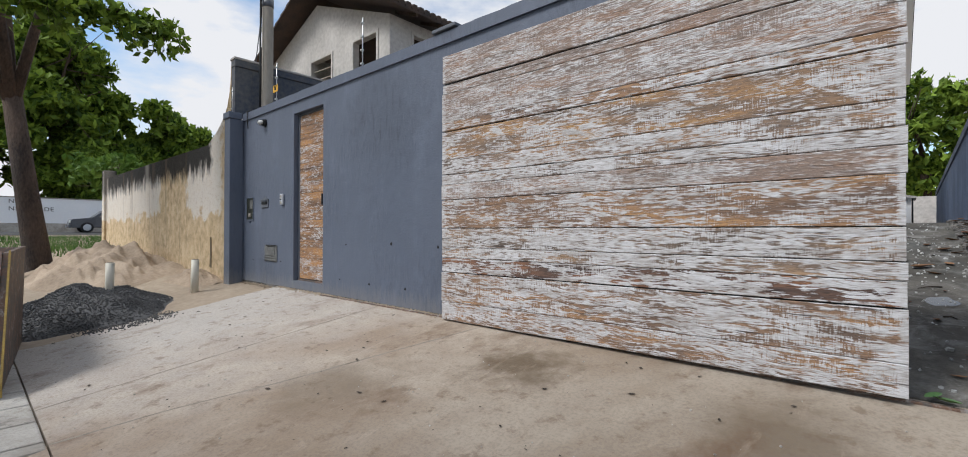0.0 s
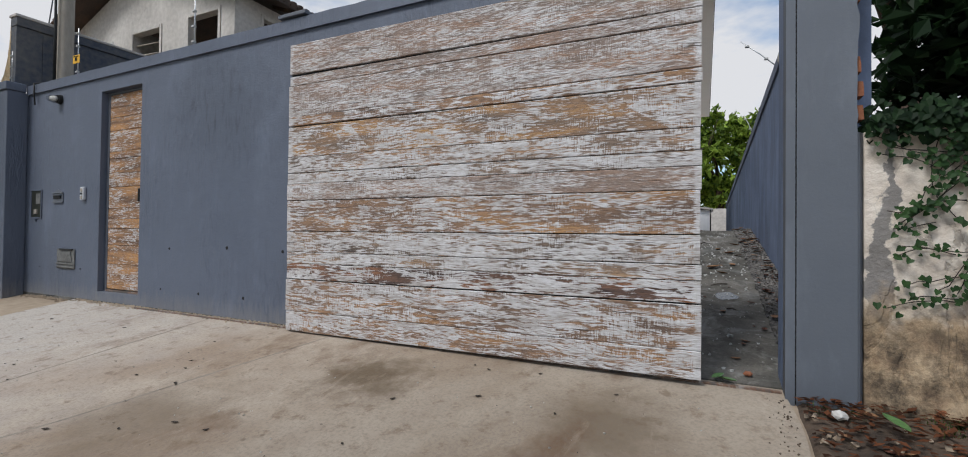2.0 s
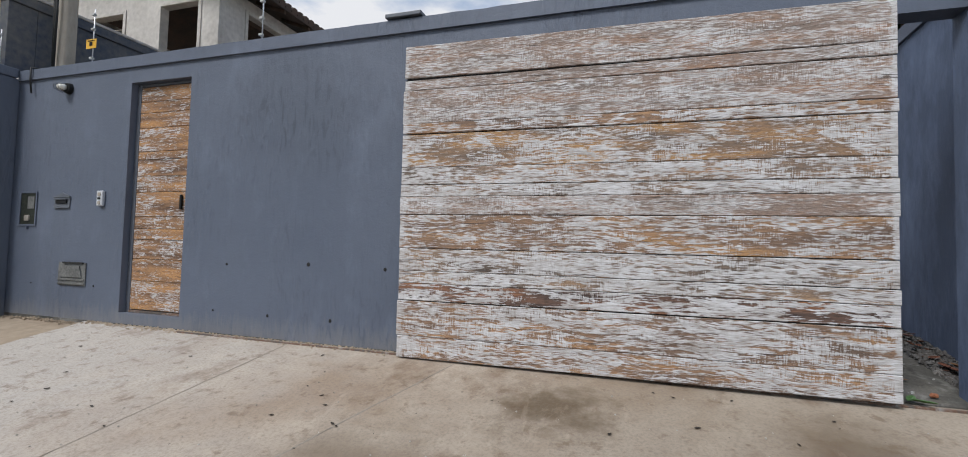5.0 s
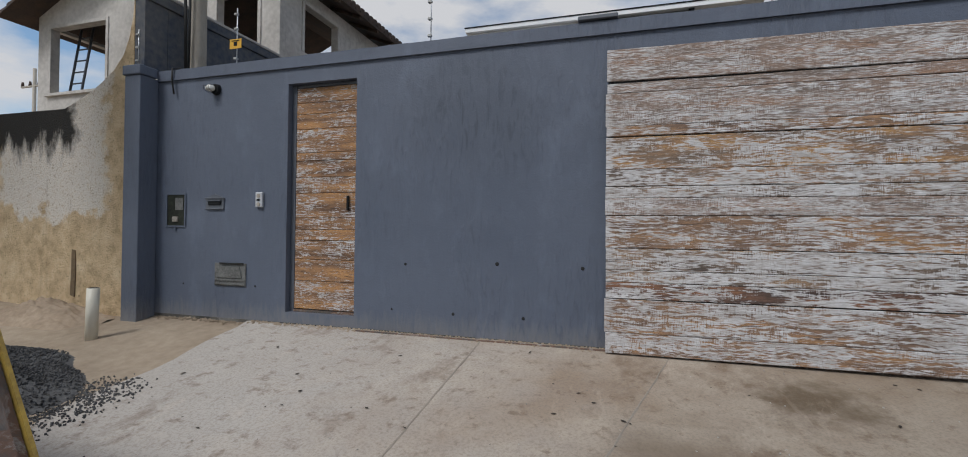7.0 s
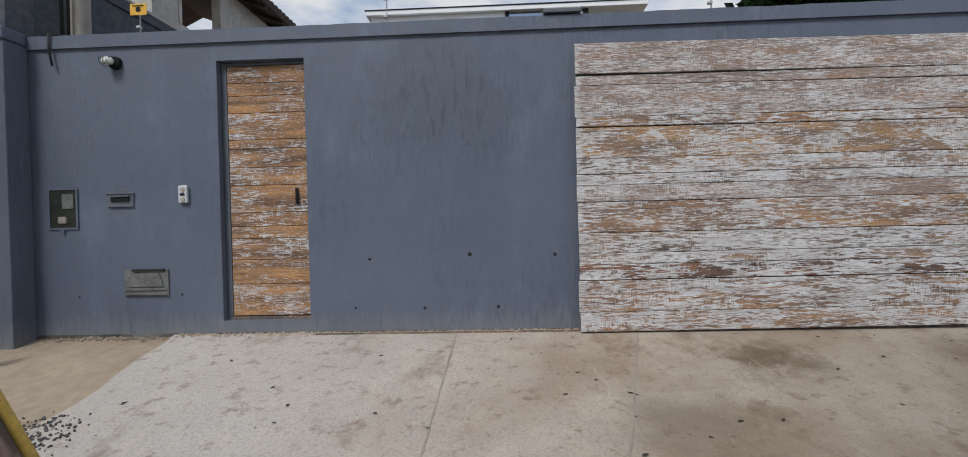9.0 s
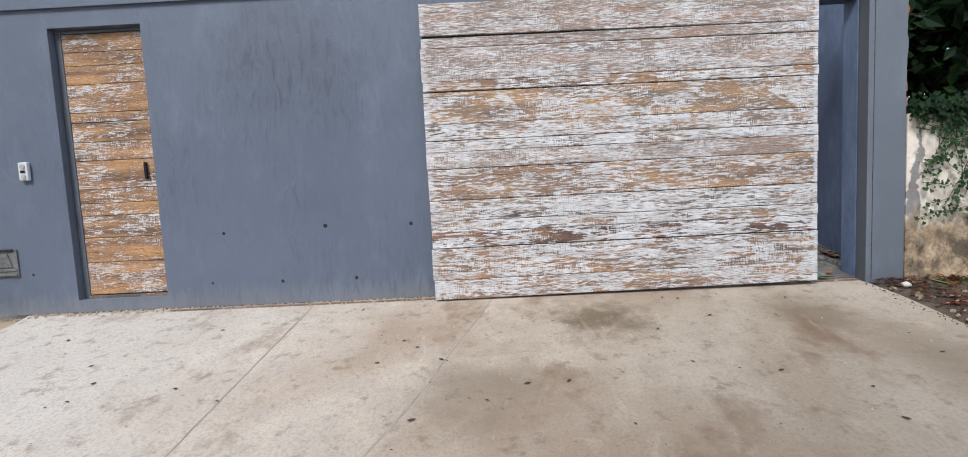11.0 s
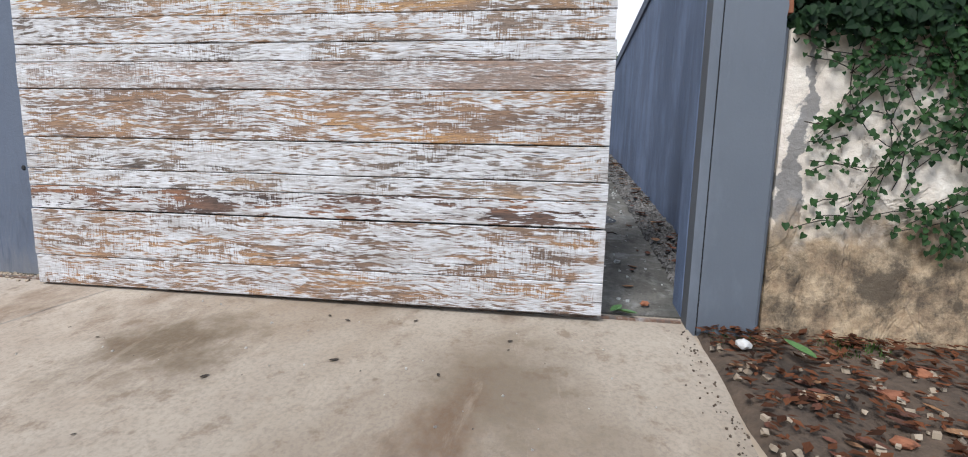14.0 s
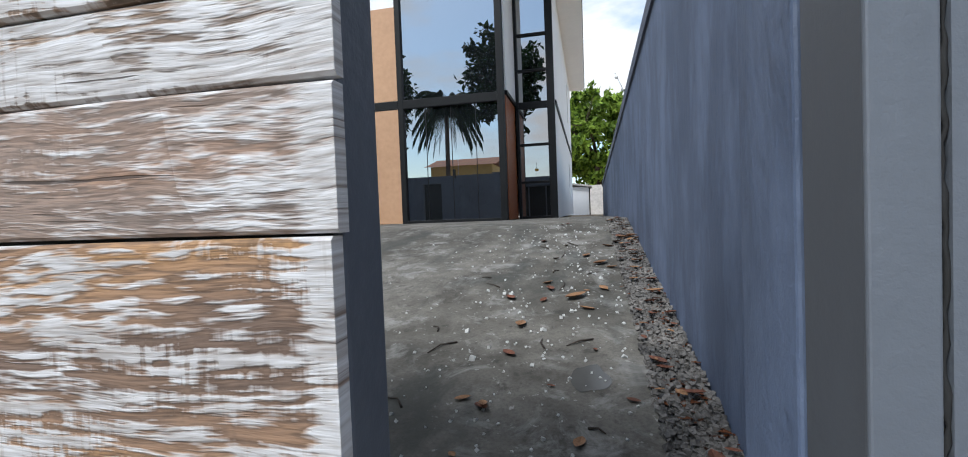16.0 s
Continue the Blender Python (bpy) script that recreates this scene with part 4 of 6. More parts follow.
door = empty("street_door", (0, 0, 0), label="narrow ochre door of worn horizontal boards, closed", category="door")
cuts = [2.747, 2.60, 2.49, 2.34, 2.11, 2.03, 1.87, 1.715, 1.48, 1.36, 1.255, 1.07, 0.86, 0.585]
for i, (a, b) in enumerate(zip(cuts, cuts[1:])):
    board([(DX0 + 0.055, b + 0.002), (DX1 - 0.012, b + 0.002), (DX1 - 0.012, a - 0.002), (DX0 + 0.055, a - 0.002)], 3.035 + rng.uniform(-0.002, 0.002), 3.06, 40 + i, "board", door, M_DOOR, 0.003)
part("frame", block((DX0 + 0.002, 3.03, DZ0 + 0.002), (DX0 + 0.05, 3.09, DZ1 - 0.002), 0.004), M_STEEL, door, "dark steel door frame")
part("head", block((DX0 + 0.052, 3.034, 2.752), (DX1 - 0.002, 3.09, DZ1 - 0.002), 0.003), M_STEEL, door)
# near-black slab gives the gaps between the boards their shadow
part("core", block((DX0 + 0.056, 3.062, 0.58), (DX1 - 0.01, 3.085, 2.75)), M_DARK, door)
part("threshold", block((DX0 + 0.052, 3.02, DZ0 + 0.001), (DX1 - 0.006, 3.09, 0.578), 0.002), M_RUST, door)
h = part("handle", block((-5.375, 3.013, 1.545), (-5.35, 3.03, 1.685), 0.005), M_BLACK, door, "slim black pull handle")
part("handle_foot", block((-5.37, 3.0305, 1.57), (-5.355, 3.0338, 1.66), 0.001), M_BLACK, door)

# ---- fittings on the street wall ----
lamp = empty("wall_lamp", (-6.90, FY, 2.79), label="small bulkhead lamp of frosted glass on a dark cup", category="lamp")
bm = bmesh.new()
bmesh.ops.create_cone(bm, cap_ends=True, segments=20, radius1=0.058, radius2=0.05, depth=0.035, matrix=Matrix.Translation((0.01, -0.0185, 0)) @ Matrix.Rotation(radians(90), 4, "X"))
part("back_plate", bm, M_BLACK, lamp)
bm = bmesh.new()
bmesh.ops.create_uvsphere(bm, u_segments=18, v_segments=10, radius=1, matrix=Matrix.Translation((-0.015, -0.062, 0.004)) @ Matrix.Diagonal((0.050, 0.040, 0.036, 1)))
for f in bm.faces:
    f.smooth = True
part("globe", bm, M_BULB, lamp, "frosted oval glass")
for s in (-0.035, 0.0, 0.03):
    part("guard_wire", tube([(s - 0.012, -0.03, -0.042), (s - 0.016, -0.105, -0.02), (s - 0.016, -0.112, 0.018), (s - 0.012, -0.03, 0.046)], 0.0028, 6), M_BLACK, lamp)

meter = empty("meter_box", (-7.405, FY, 1.55), label="recessed electricity meter box with dusty glass", category="meter box")
part("box", block((-0.125, -0.004, -0.17), (0.125, 0.06, 0.17), 0.004), M_METER, meter)
for lo, hi in (((-0.135, -0.012, -0.18), (-0.118, -0.0045, 0.18)), ((0.118, -0.012, -0.18), (0.135, -0.0045, 0.18))):
    part("frame_bar", block(lo, hi, 0.002), M_WALL, meter)
for z in (-0.18, 0.163):
    part("frame_bar", block((-0.1175, -0.012, z), (0.1175, -0.0045, z + 0.017), 0.002), M_WALL, meter)
part("window", block((-0.01, -0.009, 0.0), (0.095, -0.0045, 0.13), 0.004), M_CAST, meter, "cloudy glass pane")
part("dial", block((-0.045, -0.014, -0.125), (0.03, -0.0045, -0.065), 0.01), M_KERB, meter, "pale meter dial")
part("latch", block((-0.015, -0.02, -0.215), (0.012, -0.001, -0.185), 0.004), M_WALL, meter)

mail = empty("letter_slot", (-6.885, FY, 1.63), label="small painted metal letter slot with a gabled top", category="letterbox")
part("plate", prism([(-0.115, -0.075), (0.115, -0.075), (0.115, 0.045), (0.0, 0.085), (-0.115, 0.045)], "y", -0.01, -0.001), M_STEEL, mail)
part("rim", block((-0.125, -0.02, 0.035), (0.125, -0.0105, 0.048), 0.003), M_STEEL, mail)
part("rim", block((-0.118, -0.018, -0.075), (0.118, -0.0105, -0.062), 0.003), M_STEEL, mail)
part("flap", block((-0.08, -0.022, -0.028), (0.08, -0.011, 0.008), 0.004), M_BLACK, mail, "black slot opening")
part("hood", block((-0.088, -0.032, 0.01), (0.088, -0.011, 0.022), 0.003), M_STEEL, mail)

com = empty("intercom", (-6.32, FY, 1.65), label="silver door intercom with two round grilles", category="intercom")
part("case", block((-0.04, -0.03, -0.075), (0.04, -0.001, 0.075), 0.008), M_SILVER, com)
for z, r in ((0.038, 0.022), (-0.045, 0.020)):
    bm = bmesh.new()
    bmesh.ops.create_cone(bm, cap_ends=True, segments=16, radius1=r, radius2=r * 0.9, depth=0.006, matrix=Matrix.Translation((0, -0.0332, z)) @ Matrix.Rotation(radians(90), 4, "X"))
    part("grille", bm, M_POLE, com, "grey round grille")
part("button", block((-0.02, -0.037, -0.012), (0.02, -0.0305, 0.008), 0.003), M_BLACK, com)

vent = empty("water_meter_hatch", (-6.675, FY, 0.895), label="grey cast hatch with a raised panel, low in the wall", category="hatch")
part("frame", block((-0.195, -0.012, -0.115), (0.195, -0.001, 0.115), 0.004), M_CAST, vent)
part("door_panel", prism([(-0.165, -0.03), (0.155, -0.03), (0.12, 0.082), (-0.10, 0.082)], "y", -0.022, -0.0125), M_CAST, vent, "dark window panel")
part("slat", block((-0.185, -0.02, -0.065), (0.185, -0.0125, -0.045), 0.003), M_CAST, vent)
part("slat", block((-0.185, -0.02, -0.105), (0.185, -0.0125, -0.085), 0.003), M_CAST, vent)
part("lip", block((-0.12, -0.026, 0.105), (0.17, -0.0125, 0.121), 0.002), M_DARK, vent)

# near-black discs stand in for the shaded inside of each hole
for hx, hz, r in ((-4.73, 1.06, 0.013), (-3.88, 1.085, 0.018), (-3.17, 1.07, 0.016), (-4.86, 0.65, 0.010), (-4.27, 0.64, 0.014), (-3.65, 0.64, 0.015), (-7.29, 0.78, 0.010), (-6.37, 0.79, 0.010)):
    bm = bmesh.new()
    bmesh.ops.create_cone(bm, cap_ends=True, segments=9, radius1=r, radius2=r * 0.6, depth=0.006, matrix=Matrix.Rotation(radians(90), 4, "X"))
    for v in bm.verts:
        v.co.x *= 1 + 0.3 * noise.noise((hx * 7, v.co.z * 90, 1))
    ob = part("drain_hole", bm, M_DARK)
    ob.location = (hx, FY - 0.0032, hz)
    tagged(ob, "small dark drilled hole in the painted wall", "hole", group="holes in the street wall")

slab_lamp = empty("flat_floodlight", (-3.07, 3.03, TOP), label="flat grey floodlight lying on the wall's coping", category="floodlight")
part("body", block((-0.155, -0.105, 0.012), (0.155, 0.10, 0.045), 0.006), M_STEEL, slab_lamp)
part("foot", block((-0.05, -0.04, -0.002), (0.05, 0.04, 0.0115), 0.002), M_BLACK, slab_lamp)
part("panel", block((-0.145, -0.095, 0.0455), (0.145, 0.09, 0.049), 0.001), M_KERB, slab_lamp, "pale flat top")


def fence_post(x, y, z, height, lean=0.0, sign=0.0):
    """A rod with insulators for an electric fence."""
    post = empty("electric_fence_post", (x, y, z), label="thin galvanised fence rod with white insulators", category="fence post", group="electric fence posts on the walls")
    part("rod", tube([(0, 0, -0.02), (lean * 0.5, 0, height * 0.5), (lean, 0, height)], 0.0055, 6), M_ALU, post)
    n = max(2, round(height / 0.14))
    for i in range(n):
        t = (i + 0.6) / n
        part("insulator", block((lean * t - 0.03, -0.016, height * t - 0.011), (lean * t + 0.008, 0.016, height * t + 0.011), 0.004), M_SPECK, post)
    if sign:
        plate = part("warning_plate", block((-0.075, -0.02, sign - 0.05), (0.075, -0.0165, sign + 0.05), 0.002), M_SIGN, post, "yellow warning plate")
        part("mark", block((-0.02, -0.024, sign - 0.02), (0.02, -0.021, sign + 0.02), 0.003), M_BLACK, plate)
        part("mark", block((-0.05, -0.024, sign + 0.028), (0.05, -0.021, sign + 0.036)), M_BLACK, plate)
    return post


fence_post(-6.735, 3.06, TOP, 0.62, 0.0, 0.24)
fence_post(-7.84, 2.86, 3.06, 0.42)
fence_post(-4.55, 3.06, TOP, 0.62)
fence_post(-1.82, 3.06, TOP, 0.62, 0.0, 0.30)
for y, z, lean in ((5.85, 3.05, -0.36), (8.6, 2.88, -0.14)):
    fence_post(SX + 0.03, y, z, 0.32, lean)
wl_lamp = empty("wall_lamp", (SX, 4.85, 2.80), label="small round dark lamp on the driveway wall", category="lamp")
bm = bmesh.new()
bmesh.ops.create_uvsphere(bm, u_segments=14, v_segments=8, radius=0.07, matrix=Matrix.Translation((-0.055, 0, 0)) @ Matrix.Diagonal((0.8, 1, 1, 1)))
part("globe", bm, M_KERB, wl_lamp)
part("base", block((-0.02, -0.05, -0.05), (0.001, 0.05, 0.05), 0.008), M_STEEL, wl_lamp)

# utility pole behind the street wall, with its cables
pole = empty("utility_pole", (-7.45, 3.235, 0.4), label="round concrete utility pole with a clamp and black cables", category="pole")
part("shaft", tube([(0, 0, 0), (0, 0, 3.0), (0, 0, 6.0), (0, 0, 8.5)], [0.092, 0.084, 0.078, 0.072], 16), M_POLE, pole)
part("clamp", tube([(0, 0, 4.35), (0, 0, 4.47)], [0.086, 0.086], 16), M_STEEL, pole, "steel clamp band")
part("bracket", block((-0.22, -0.03, 4.02), (-0.09, 0.03, 4.08), 0.005), M_ALU, pole)
part("cable", tube([(-0.115, -0.05, 2.66), (-0.12, -0.06, 3.4), (-0.16, -0.05, 4.0), (-0.12, -0.05, 4.4), (-0.10, 0, 8.2)], 0.016, 6), M_CABLE, pole)
part("cable", tube([(0.0, -0.115, 2.68), (0.01, -0.118, 3.4), (0.0, -0.115, 4.6), (0.0, -0.10, 8.2)], 0.013, 6), M_CABLE, pole)
drop = tagged(part("loose_cable", tube([(-7.43, 3.18, 3.12), (-7.46, 3.02, 3.075), (-7.45, 2.93, 3.05), (-7.46, 2.935, 2.93), (-7.43, 2.935, 2.78)], 0.009, 6), M_CABLE), "black cable hanging over the coping", "cable")
wire = tagged(part("thin_antenna_rod", tube([(-7.82, 3.2, 3.94), (-7.74, 3.25, 4.7)], 0.008, 6), M_STEEL), "thin rod standing on the party wall", "rod")


# ---- unfinished house of the neighbour ----
nh = empty("neighbour_house", (-13.8, 7.5, 1.0), label="unfinished grey rendered two-storey house with dark tiled roof", category="house")
o = Vector((-13.8, 7.5, 1.0))


def wall_with_holes(lo, hi, axis, thick, holes):
    """A wall in the plane of one axis (x or y) with rectangular through openings; lo, hi: (u, z)."""
    us = sorted({lo[0], hi[0], *[h[0] for h in holes], *[h[2] for h in holes]})
    zs = sorted({lo[1], hi[1], *[h[1] for h in holes], *[h[3] for h in holes]})
    a, b = thick
    bm = bmesh.new()
    for u0, u1 in zip(us, us[1:]):
        for z0, z1 in zip(zs, zs[1:]):
            um, zm = (u0 + u1) / 2, (z0 + z1) / 2
            if any(h[0] < um < h[2] and h[1] < zm < h[3] for h in holes):
                continue
            if axis == "y":
                add_box(bm, (u0, a, z0), (u1, b, z1))
            else:
                add_box(bm, (a, u0, z0), (b, u1, z1))
    bmesh.ops.remove_doubles(bm, verts=bm.verts, dist=1e-4)
    return bm


HX0, HX1, HY0, HY1 = -17.6, -10.0, 7.5, 14.5
front_holes = [(-17.1, 4.84, -15.16, 6.50), (-14.1, 5.4, -12.9, 6.6), (-11.7, 4.9, -10.58, 6.62)]
part("wall", local(wall_with_holes((HX0, 1.0), (HX1, 6.95), "y", (HY0, HY0 + 0.18), front_holes), o), M_HOUSE, nh)
part("wall", local(wall_with_holes((HY0 + 0.182, 1.0), (HY1, 6.95), "x", (HX1 - 0.18, HX1), [(8.3, 5.5, 9.6, 6.62), (11.4, 5.5, 12.6, 6.62)]), o), M_HOUSE, nh)
part("wall", local(wall_with_holes((HY0 + 0.182, 1.0), (HY1, 6.7), "x", (HX0, HX0 + 0.18), [(7.75, 4.45, 14.2, 6.62)]), o), M_HOUSE, nh)
part("wall", local(wall_with_holes((HX0, 1.0), (HX1, 6.7), "y", (HY1 + 0.002, HY1 + 0.18), [(-17.0, 4.6, -14.6, 6.5)]), o), M_HOUSE, nh)
part("gable", local(prism([(HX0, 6.953), (HX1, 6.953), (-13.8, 8.38)], "y", HY0 + 0.003, HY0 + 0.17), o), M_HOUSE, nh)
part("floor_deck", local(block((HX0 + 0.19, HY0 + 0.19, 4.2), (HX1 - 0.19, HY1 - 0.01, 4.4)), o), M_CEIL, nh)
part("inner_wall", local(block((-14.6, HY0 + 0.2, 4.402), (-14.45, HY1 - 0.02, 6.9)), o), M_HOUSE, nh)
for x0, z0, x1, z1 in front_holes:
    for lo, hi in (((x0 - 0.09, HY0 - 0.025, z0 - 0.02), (x0 - 0.002, HY0 - 0.001, z1 + 0.09)), ((x1 + 0.002, HY0 - 0.025, z0 - 0.02), (x1 + 0.09, HY0 - 0.001, z1 + 0.09)), ((x0 - 0.001, HY0 - 0.025, z1 + 0.002), (x1 + 0.001, HY0 - 0.001, z1 + 0.09)), ((x0 - 0.14, HY0 - 0.07, z0 - 0.10), (x1 + 0.14, HY0 - 0.001, z0 - 0.021))):
        part("window_trim", local(block(lo, hi, 0.008), o), M_HOUSE, nh)
for lo, hi in (((HX1 + 0.001, 8.21, 5.5), (HX1 + 0.025, 8.298, 6.71)), ((HX1 + 0.001, 9.602, 5.5), (HX1 + 0.025, 9.69, 6.71)), ((HX1 + 0.001, 8.299, 6.622), (HX1 + 0.025, 9.601, 6.71))):
    part("window_trim", local(block(lo, hi, 0.008), o), M_HOUSE, nh)
for k in range(3):
    zz = 5.72 + 0.28 * k
    part("window_bar", local(tube([(-14.1, HY0 + 0.1, zz + 0.05), (-12.9, HY0 + 0.1, zz)], 0.018, 6), o), M_POLE, nh)


def roof_plane(name, e0, e1, r0, r1, thick=0.05):
    """A pitched roof side: boards below and rounded tile rows above, from the eave to the ridge."""
    e0, e1, r0, r1 = map(Vector, (e0, e1, r0, r1))
    up = (e1 - e0).cross(r0 - e0).normalized()
    if up.z < 0:
        up = -up
    bm = bmesh.new()
    vs = [bm.verts.new(p - o) for p in (e0, e1, r1, r0)] + [bm.verts.new(p - o - up * thick) for p in (e0, e1, r1, r0)]
    for q in ((0, 1, 2, 3), (7, 6, 5, 4), (0, 4, 5, 1), (1, 5, 6, 2), (2, 6, 7, 3), (3, 7, 4, 0)):
        bm.faces.new([vs[i] for i in q])
    bmesh.ops.recalc_face_normals(bm, faces=bm.faces)
    part(name, bm, M_TILE, nh, "dark weathered clay tile roof")
    n = int((e1 - e0).length / 0.21)
    bm = bmesh.new()
    for i in range(n):
        t = (i + 0.5) / n
        a, b = e0.lerp(e1, t) - o + up * 0.02, r0.lerp(r1, t) - o + up * 0.02
        rows = 11
        for j in range(rows):
            s0, s1 = j / rows, (j + 1) / rows
            add_tube(bm, [a.lerp(b, s0) + up * 0.02, a.lerp(b, s1)], [0.10, 0.075], 6)
    ob = part("roof_tiles", bm, M_TILE, nh, "rows of rounded dark roof tiles")
    tagged(ob, kind="stuff")


roof_plane("roof", (-9.35, 6.85, 6.95), (-9.35, 14.9, 6.95), (-13.8, 6.85, 8.72), (-13.8, 14.9, 8.72))
roof_plane("roof", (-18.05, 6.85, 6.70), (-18.05, 14.9, 6.70), (-13.8, 6.85, 8.72), (-13.8, 14.9, 8.72))
for y in np.arange(7.9, 14.8, 0.9):
    part("rafter", local(prism([(-9.42, 6.83), (-9.42, 6.92), (-10.3, 7.27), (-10.3, 7.18)], "y", y, y + 0.06), o), M_BARK, nh)

ladder = empty("ladder", (-17.28, 7.95, 4.4), label="blue-grey step ladder standing inside the unfinished house", category="ladder")
for s in (0, 0.45):
    part("rail", tube([(s, 0, 0), (s + 0.36, 0.12, 2.3)], 0.03, 6), M_STEEL, ladder)
for k in range(7):
    t = (k + 0.7) / 7.5
    part("rung", tube([(0.36 * t, 0.12 * t, 2.3 * t), (0.45 + 0.36 * t, 0.12 * t, 2.3 * t)], 0.02, 6), M_STEEL, ladder)

far_pole = empty("utility_pole", (-29.3, 14.0, 0.6), label="distant street pole with cross-arm and insulators", category="pole")
part("shaft", tube([(0, 0, 0), (0, 0, 8.2)], [0.10, 0.07], 10), M_POLE, far_pole)
part("cross_arm", block((-0.9, -0.04, 7.34), (0.9, 0.04, 7.42), 0.01), M_POLE, far_pole)
for x in (-0.82, -0.3, 0.3, 0.82):
    part("insulator", tube([(x, 0, 7.42), (x, 0, 7.62)], [0.07, 0.04], 8), M_TILE, far_pole)

# ---- the white house at the end of the driveway ----
wh = empty("white_house", (-3.0, 11.5, 1.36), label="modern white two-storey house with black-framed glass front", category="house")
o = Vector((-3.0, 11.5, 1.36))
Y1, Y2, WX = 11.5, 12.9, -0.362
ZB, ZT = 1.362, 6.90
part("wall", local(wall_with_holes((-7.0, ZB), (-3.42, ZT), "y", (Y1, Y1 + 0.2), []), o), M_WHITE, wh, "white front wall")
for z0, z1 in ((ZB + 0.01, 3.69), (3.87, 5.75)):
    part("cladding_panel", local(block((-4.6, Y1 - 0.02, z0), (-3.425, Y1 - 0.001, z1), 0.003), o), M_TAN, wh, "tan cladding panel")
part("wall", local(block((-7.0, Y1 + 0.21, ZB), (-6.8, 24.0, ZT)), o), M_WHITE, wh)
part("wall", local(wall_with_holes((Y2 + 0.13, ZB), (24.0, ZT), "x", (WX - 0.2, WX), [(20.2, 4.8, 20.9, 6.3), (20.2, 2.0, 20.9, 3.3)]), o), M_WHITE, wh, "white side wall")
part("wall", local(block((-6.79, 23.8, ZB), (WX - 0.21, 24.0, ZT)), o), M_WHITE, wh)
part("string_course", local(block((WX + 0.001, Y2 + 0.14, 3.86), (WX + 0.03, 24.0, 3.98), 0.004), o), M_BLACK, wh)
part("roof_slab", local(block((-7.12, Y1 - 0.12, 6.902), (0.28, 24.2, 7.02), 0.01), o), M_WHITE, wh, "white overhanging roof slab")
part("roof_edge", local(block((-7.14, Y1 - 0.14, 7.022), (0.30, 24.22, 7.045), 0.004), o), M_BLACK, wh)
part("return_wall", local(block((-1.32, Y1 + 0.16, 3.93), (-1.22, Y2 - 0.01, ZT), 0.003), o), M_WHITE, wh)


def glass_front(x0, x1, y, bars_x, bars_z, name):
    win = empty(name, (0, 0, 0), label="tall black-framed glazing with dark reflective panes", category="window")
    win.parent = wh
    del win["category"]
    for xx, w in bars_x:
        part("mullion", local(block((xx - w / 2, y - 0.04, ZB), (xx + w / 2, y + 0.1, ZT - 0.002), 0.004), o), M_BLACK, win)
    for (xa, wa), (xb, wb) in zip(bars_x, bars_x[1:]):
        for zz, h in bars_z:
            part("transom", local(block((xa + wa / 2 + 0.001, y - 0.035, zz - h / 2), (xb - wb / 2 - 0.001, y + 0.095, zz + h / 2), 0.004), o), M_BLACK, win)
        zs = sorted([z for z, _ in bars_z] + [ZB, ZT])
        for z0, z1 in zip(zs, zs[1:]):
            part("pane", local(block((xa + wa / 2 - 0.005, y + 0.02, z0 + 0.01), (xb - wb / 2 + 0.005, y + 0.03, z1 - 0.01)), o), M_GLASS, win)
    return win


glass_front(-3.38, -1.30, Y1, [(-3.37, 0.11), (-1.31, 0.13)], [(3.78, 0.17), (ZB + 0.03, 0.06)], "window_front")
for xx in (-2.86, -2.33, -1.83):
    d = part("door_joint", local(block((xx - 0.006, Y1 + 0.012, ZB + 0.06), (xx + 0.006, Y1 + 0.019, 3.69)), o), M_BLACK, wh)
part("door_pull", local(block((-2.31, Y1 - 0.03, 2.25), (-2.29, Y1 + 0.01, 2.42), 0.004), o), M_BLACK, wh)
glass_front(-1.2, -0.37, Y2, [(-1.185, 0.06), (-0.445, 0.16)], [(3.87, 0.14), (3.0, 0.05), (2.17, 0.05), (4.63, 0.05), (5.41, 0.05), (ZB + 0.03, 0.06)], "window_corner")
part("side_door", local(block((-1.30, Y1 + 0.17, ZB + 0.01), (-1.24, Y2 - 0.06, 3.84), 0.004), o), M_REDWOOD, wh, "reddish wooden pivot door")
part("door_beam", local(block((-1.31, Y1 + 0.16, 3.845), (-1.2, Y2 - 0.05, 3.925), 0.003), o), M_BLACK, wh)
for z0, z1, w in ((3.70, 3.86, 0), ):
    part("beam", local(block((-7.0, Y1 - 0.03, z0), (-3.43, Y1 - 0.001, z1), 0.004), o), M_BLACK, wh)
for yy in (20.2,):
    for z0, z1 in ((4.8, 6.3), (2.0, 3.3)):
        part("pane", local(block((WX - 0.12, yy, z0), (WX - 0.11, yy + 0.7, z1)), o), M_GLASS, wh)

shed = empty("garden_shed", (-0.2, 27.5, 1.0), label="small white shed with a pale pitched roof behind the house", category="shed")
part("wall", block((-1.2, 0, 0), (0.55, 2.0, 1.75)), M_WHITE, shed)
part("roof", prism([(-1.3, 2.0), (0.72, 1.72), (0.72, 1.80), (-1.3, 2.10)], "y", -0.2, 2.2), M_HOUSE, shed)
part("post", block((0.56, -0.15, 0), (0.62, -0.09, 1.71)), M_BLACK, shed)
wall_rear = tagged(part("wall_rear", block((-9, 33, 0.4), (9, 33.2, 3.1)), M_HOUSE), "pale rear boundary wall", "wall", kind="structure")
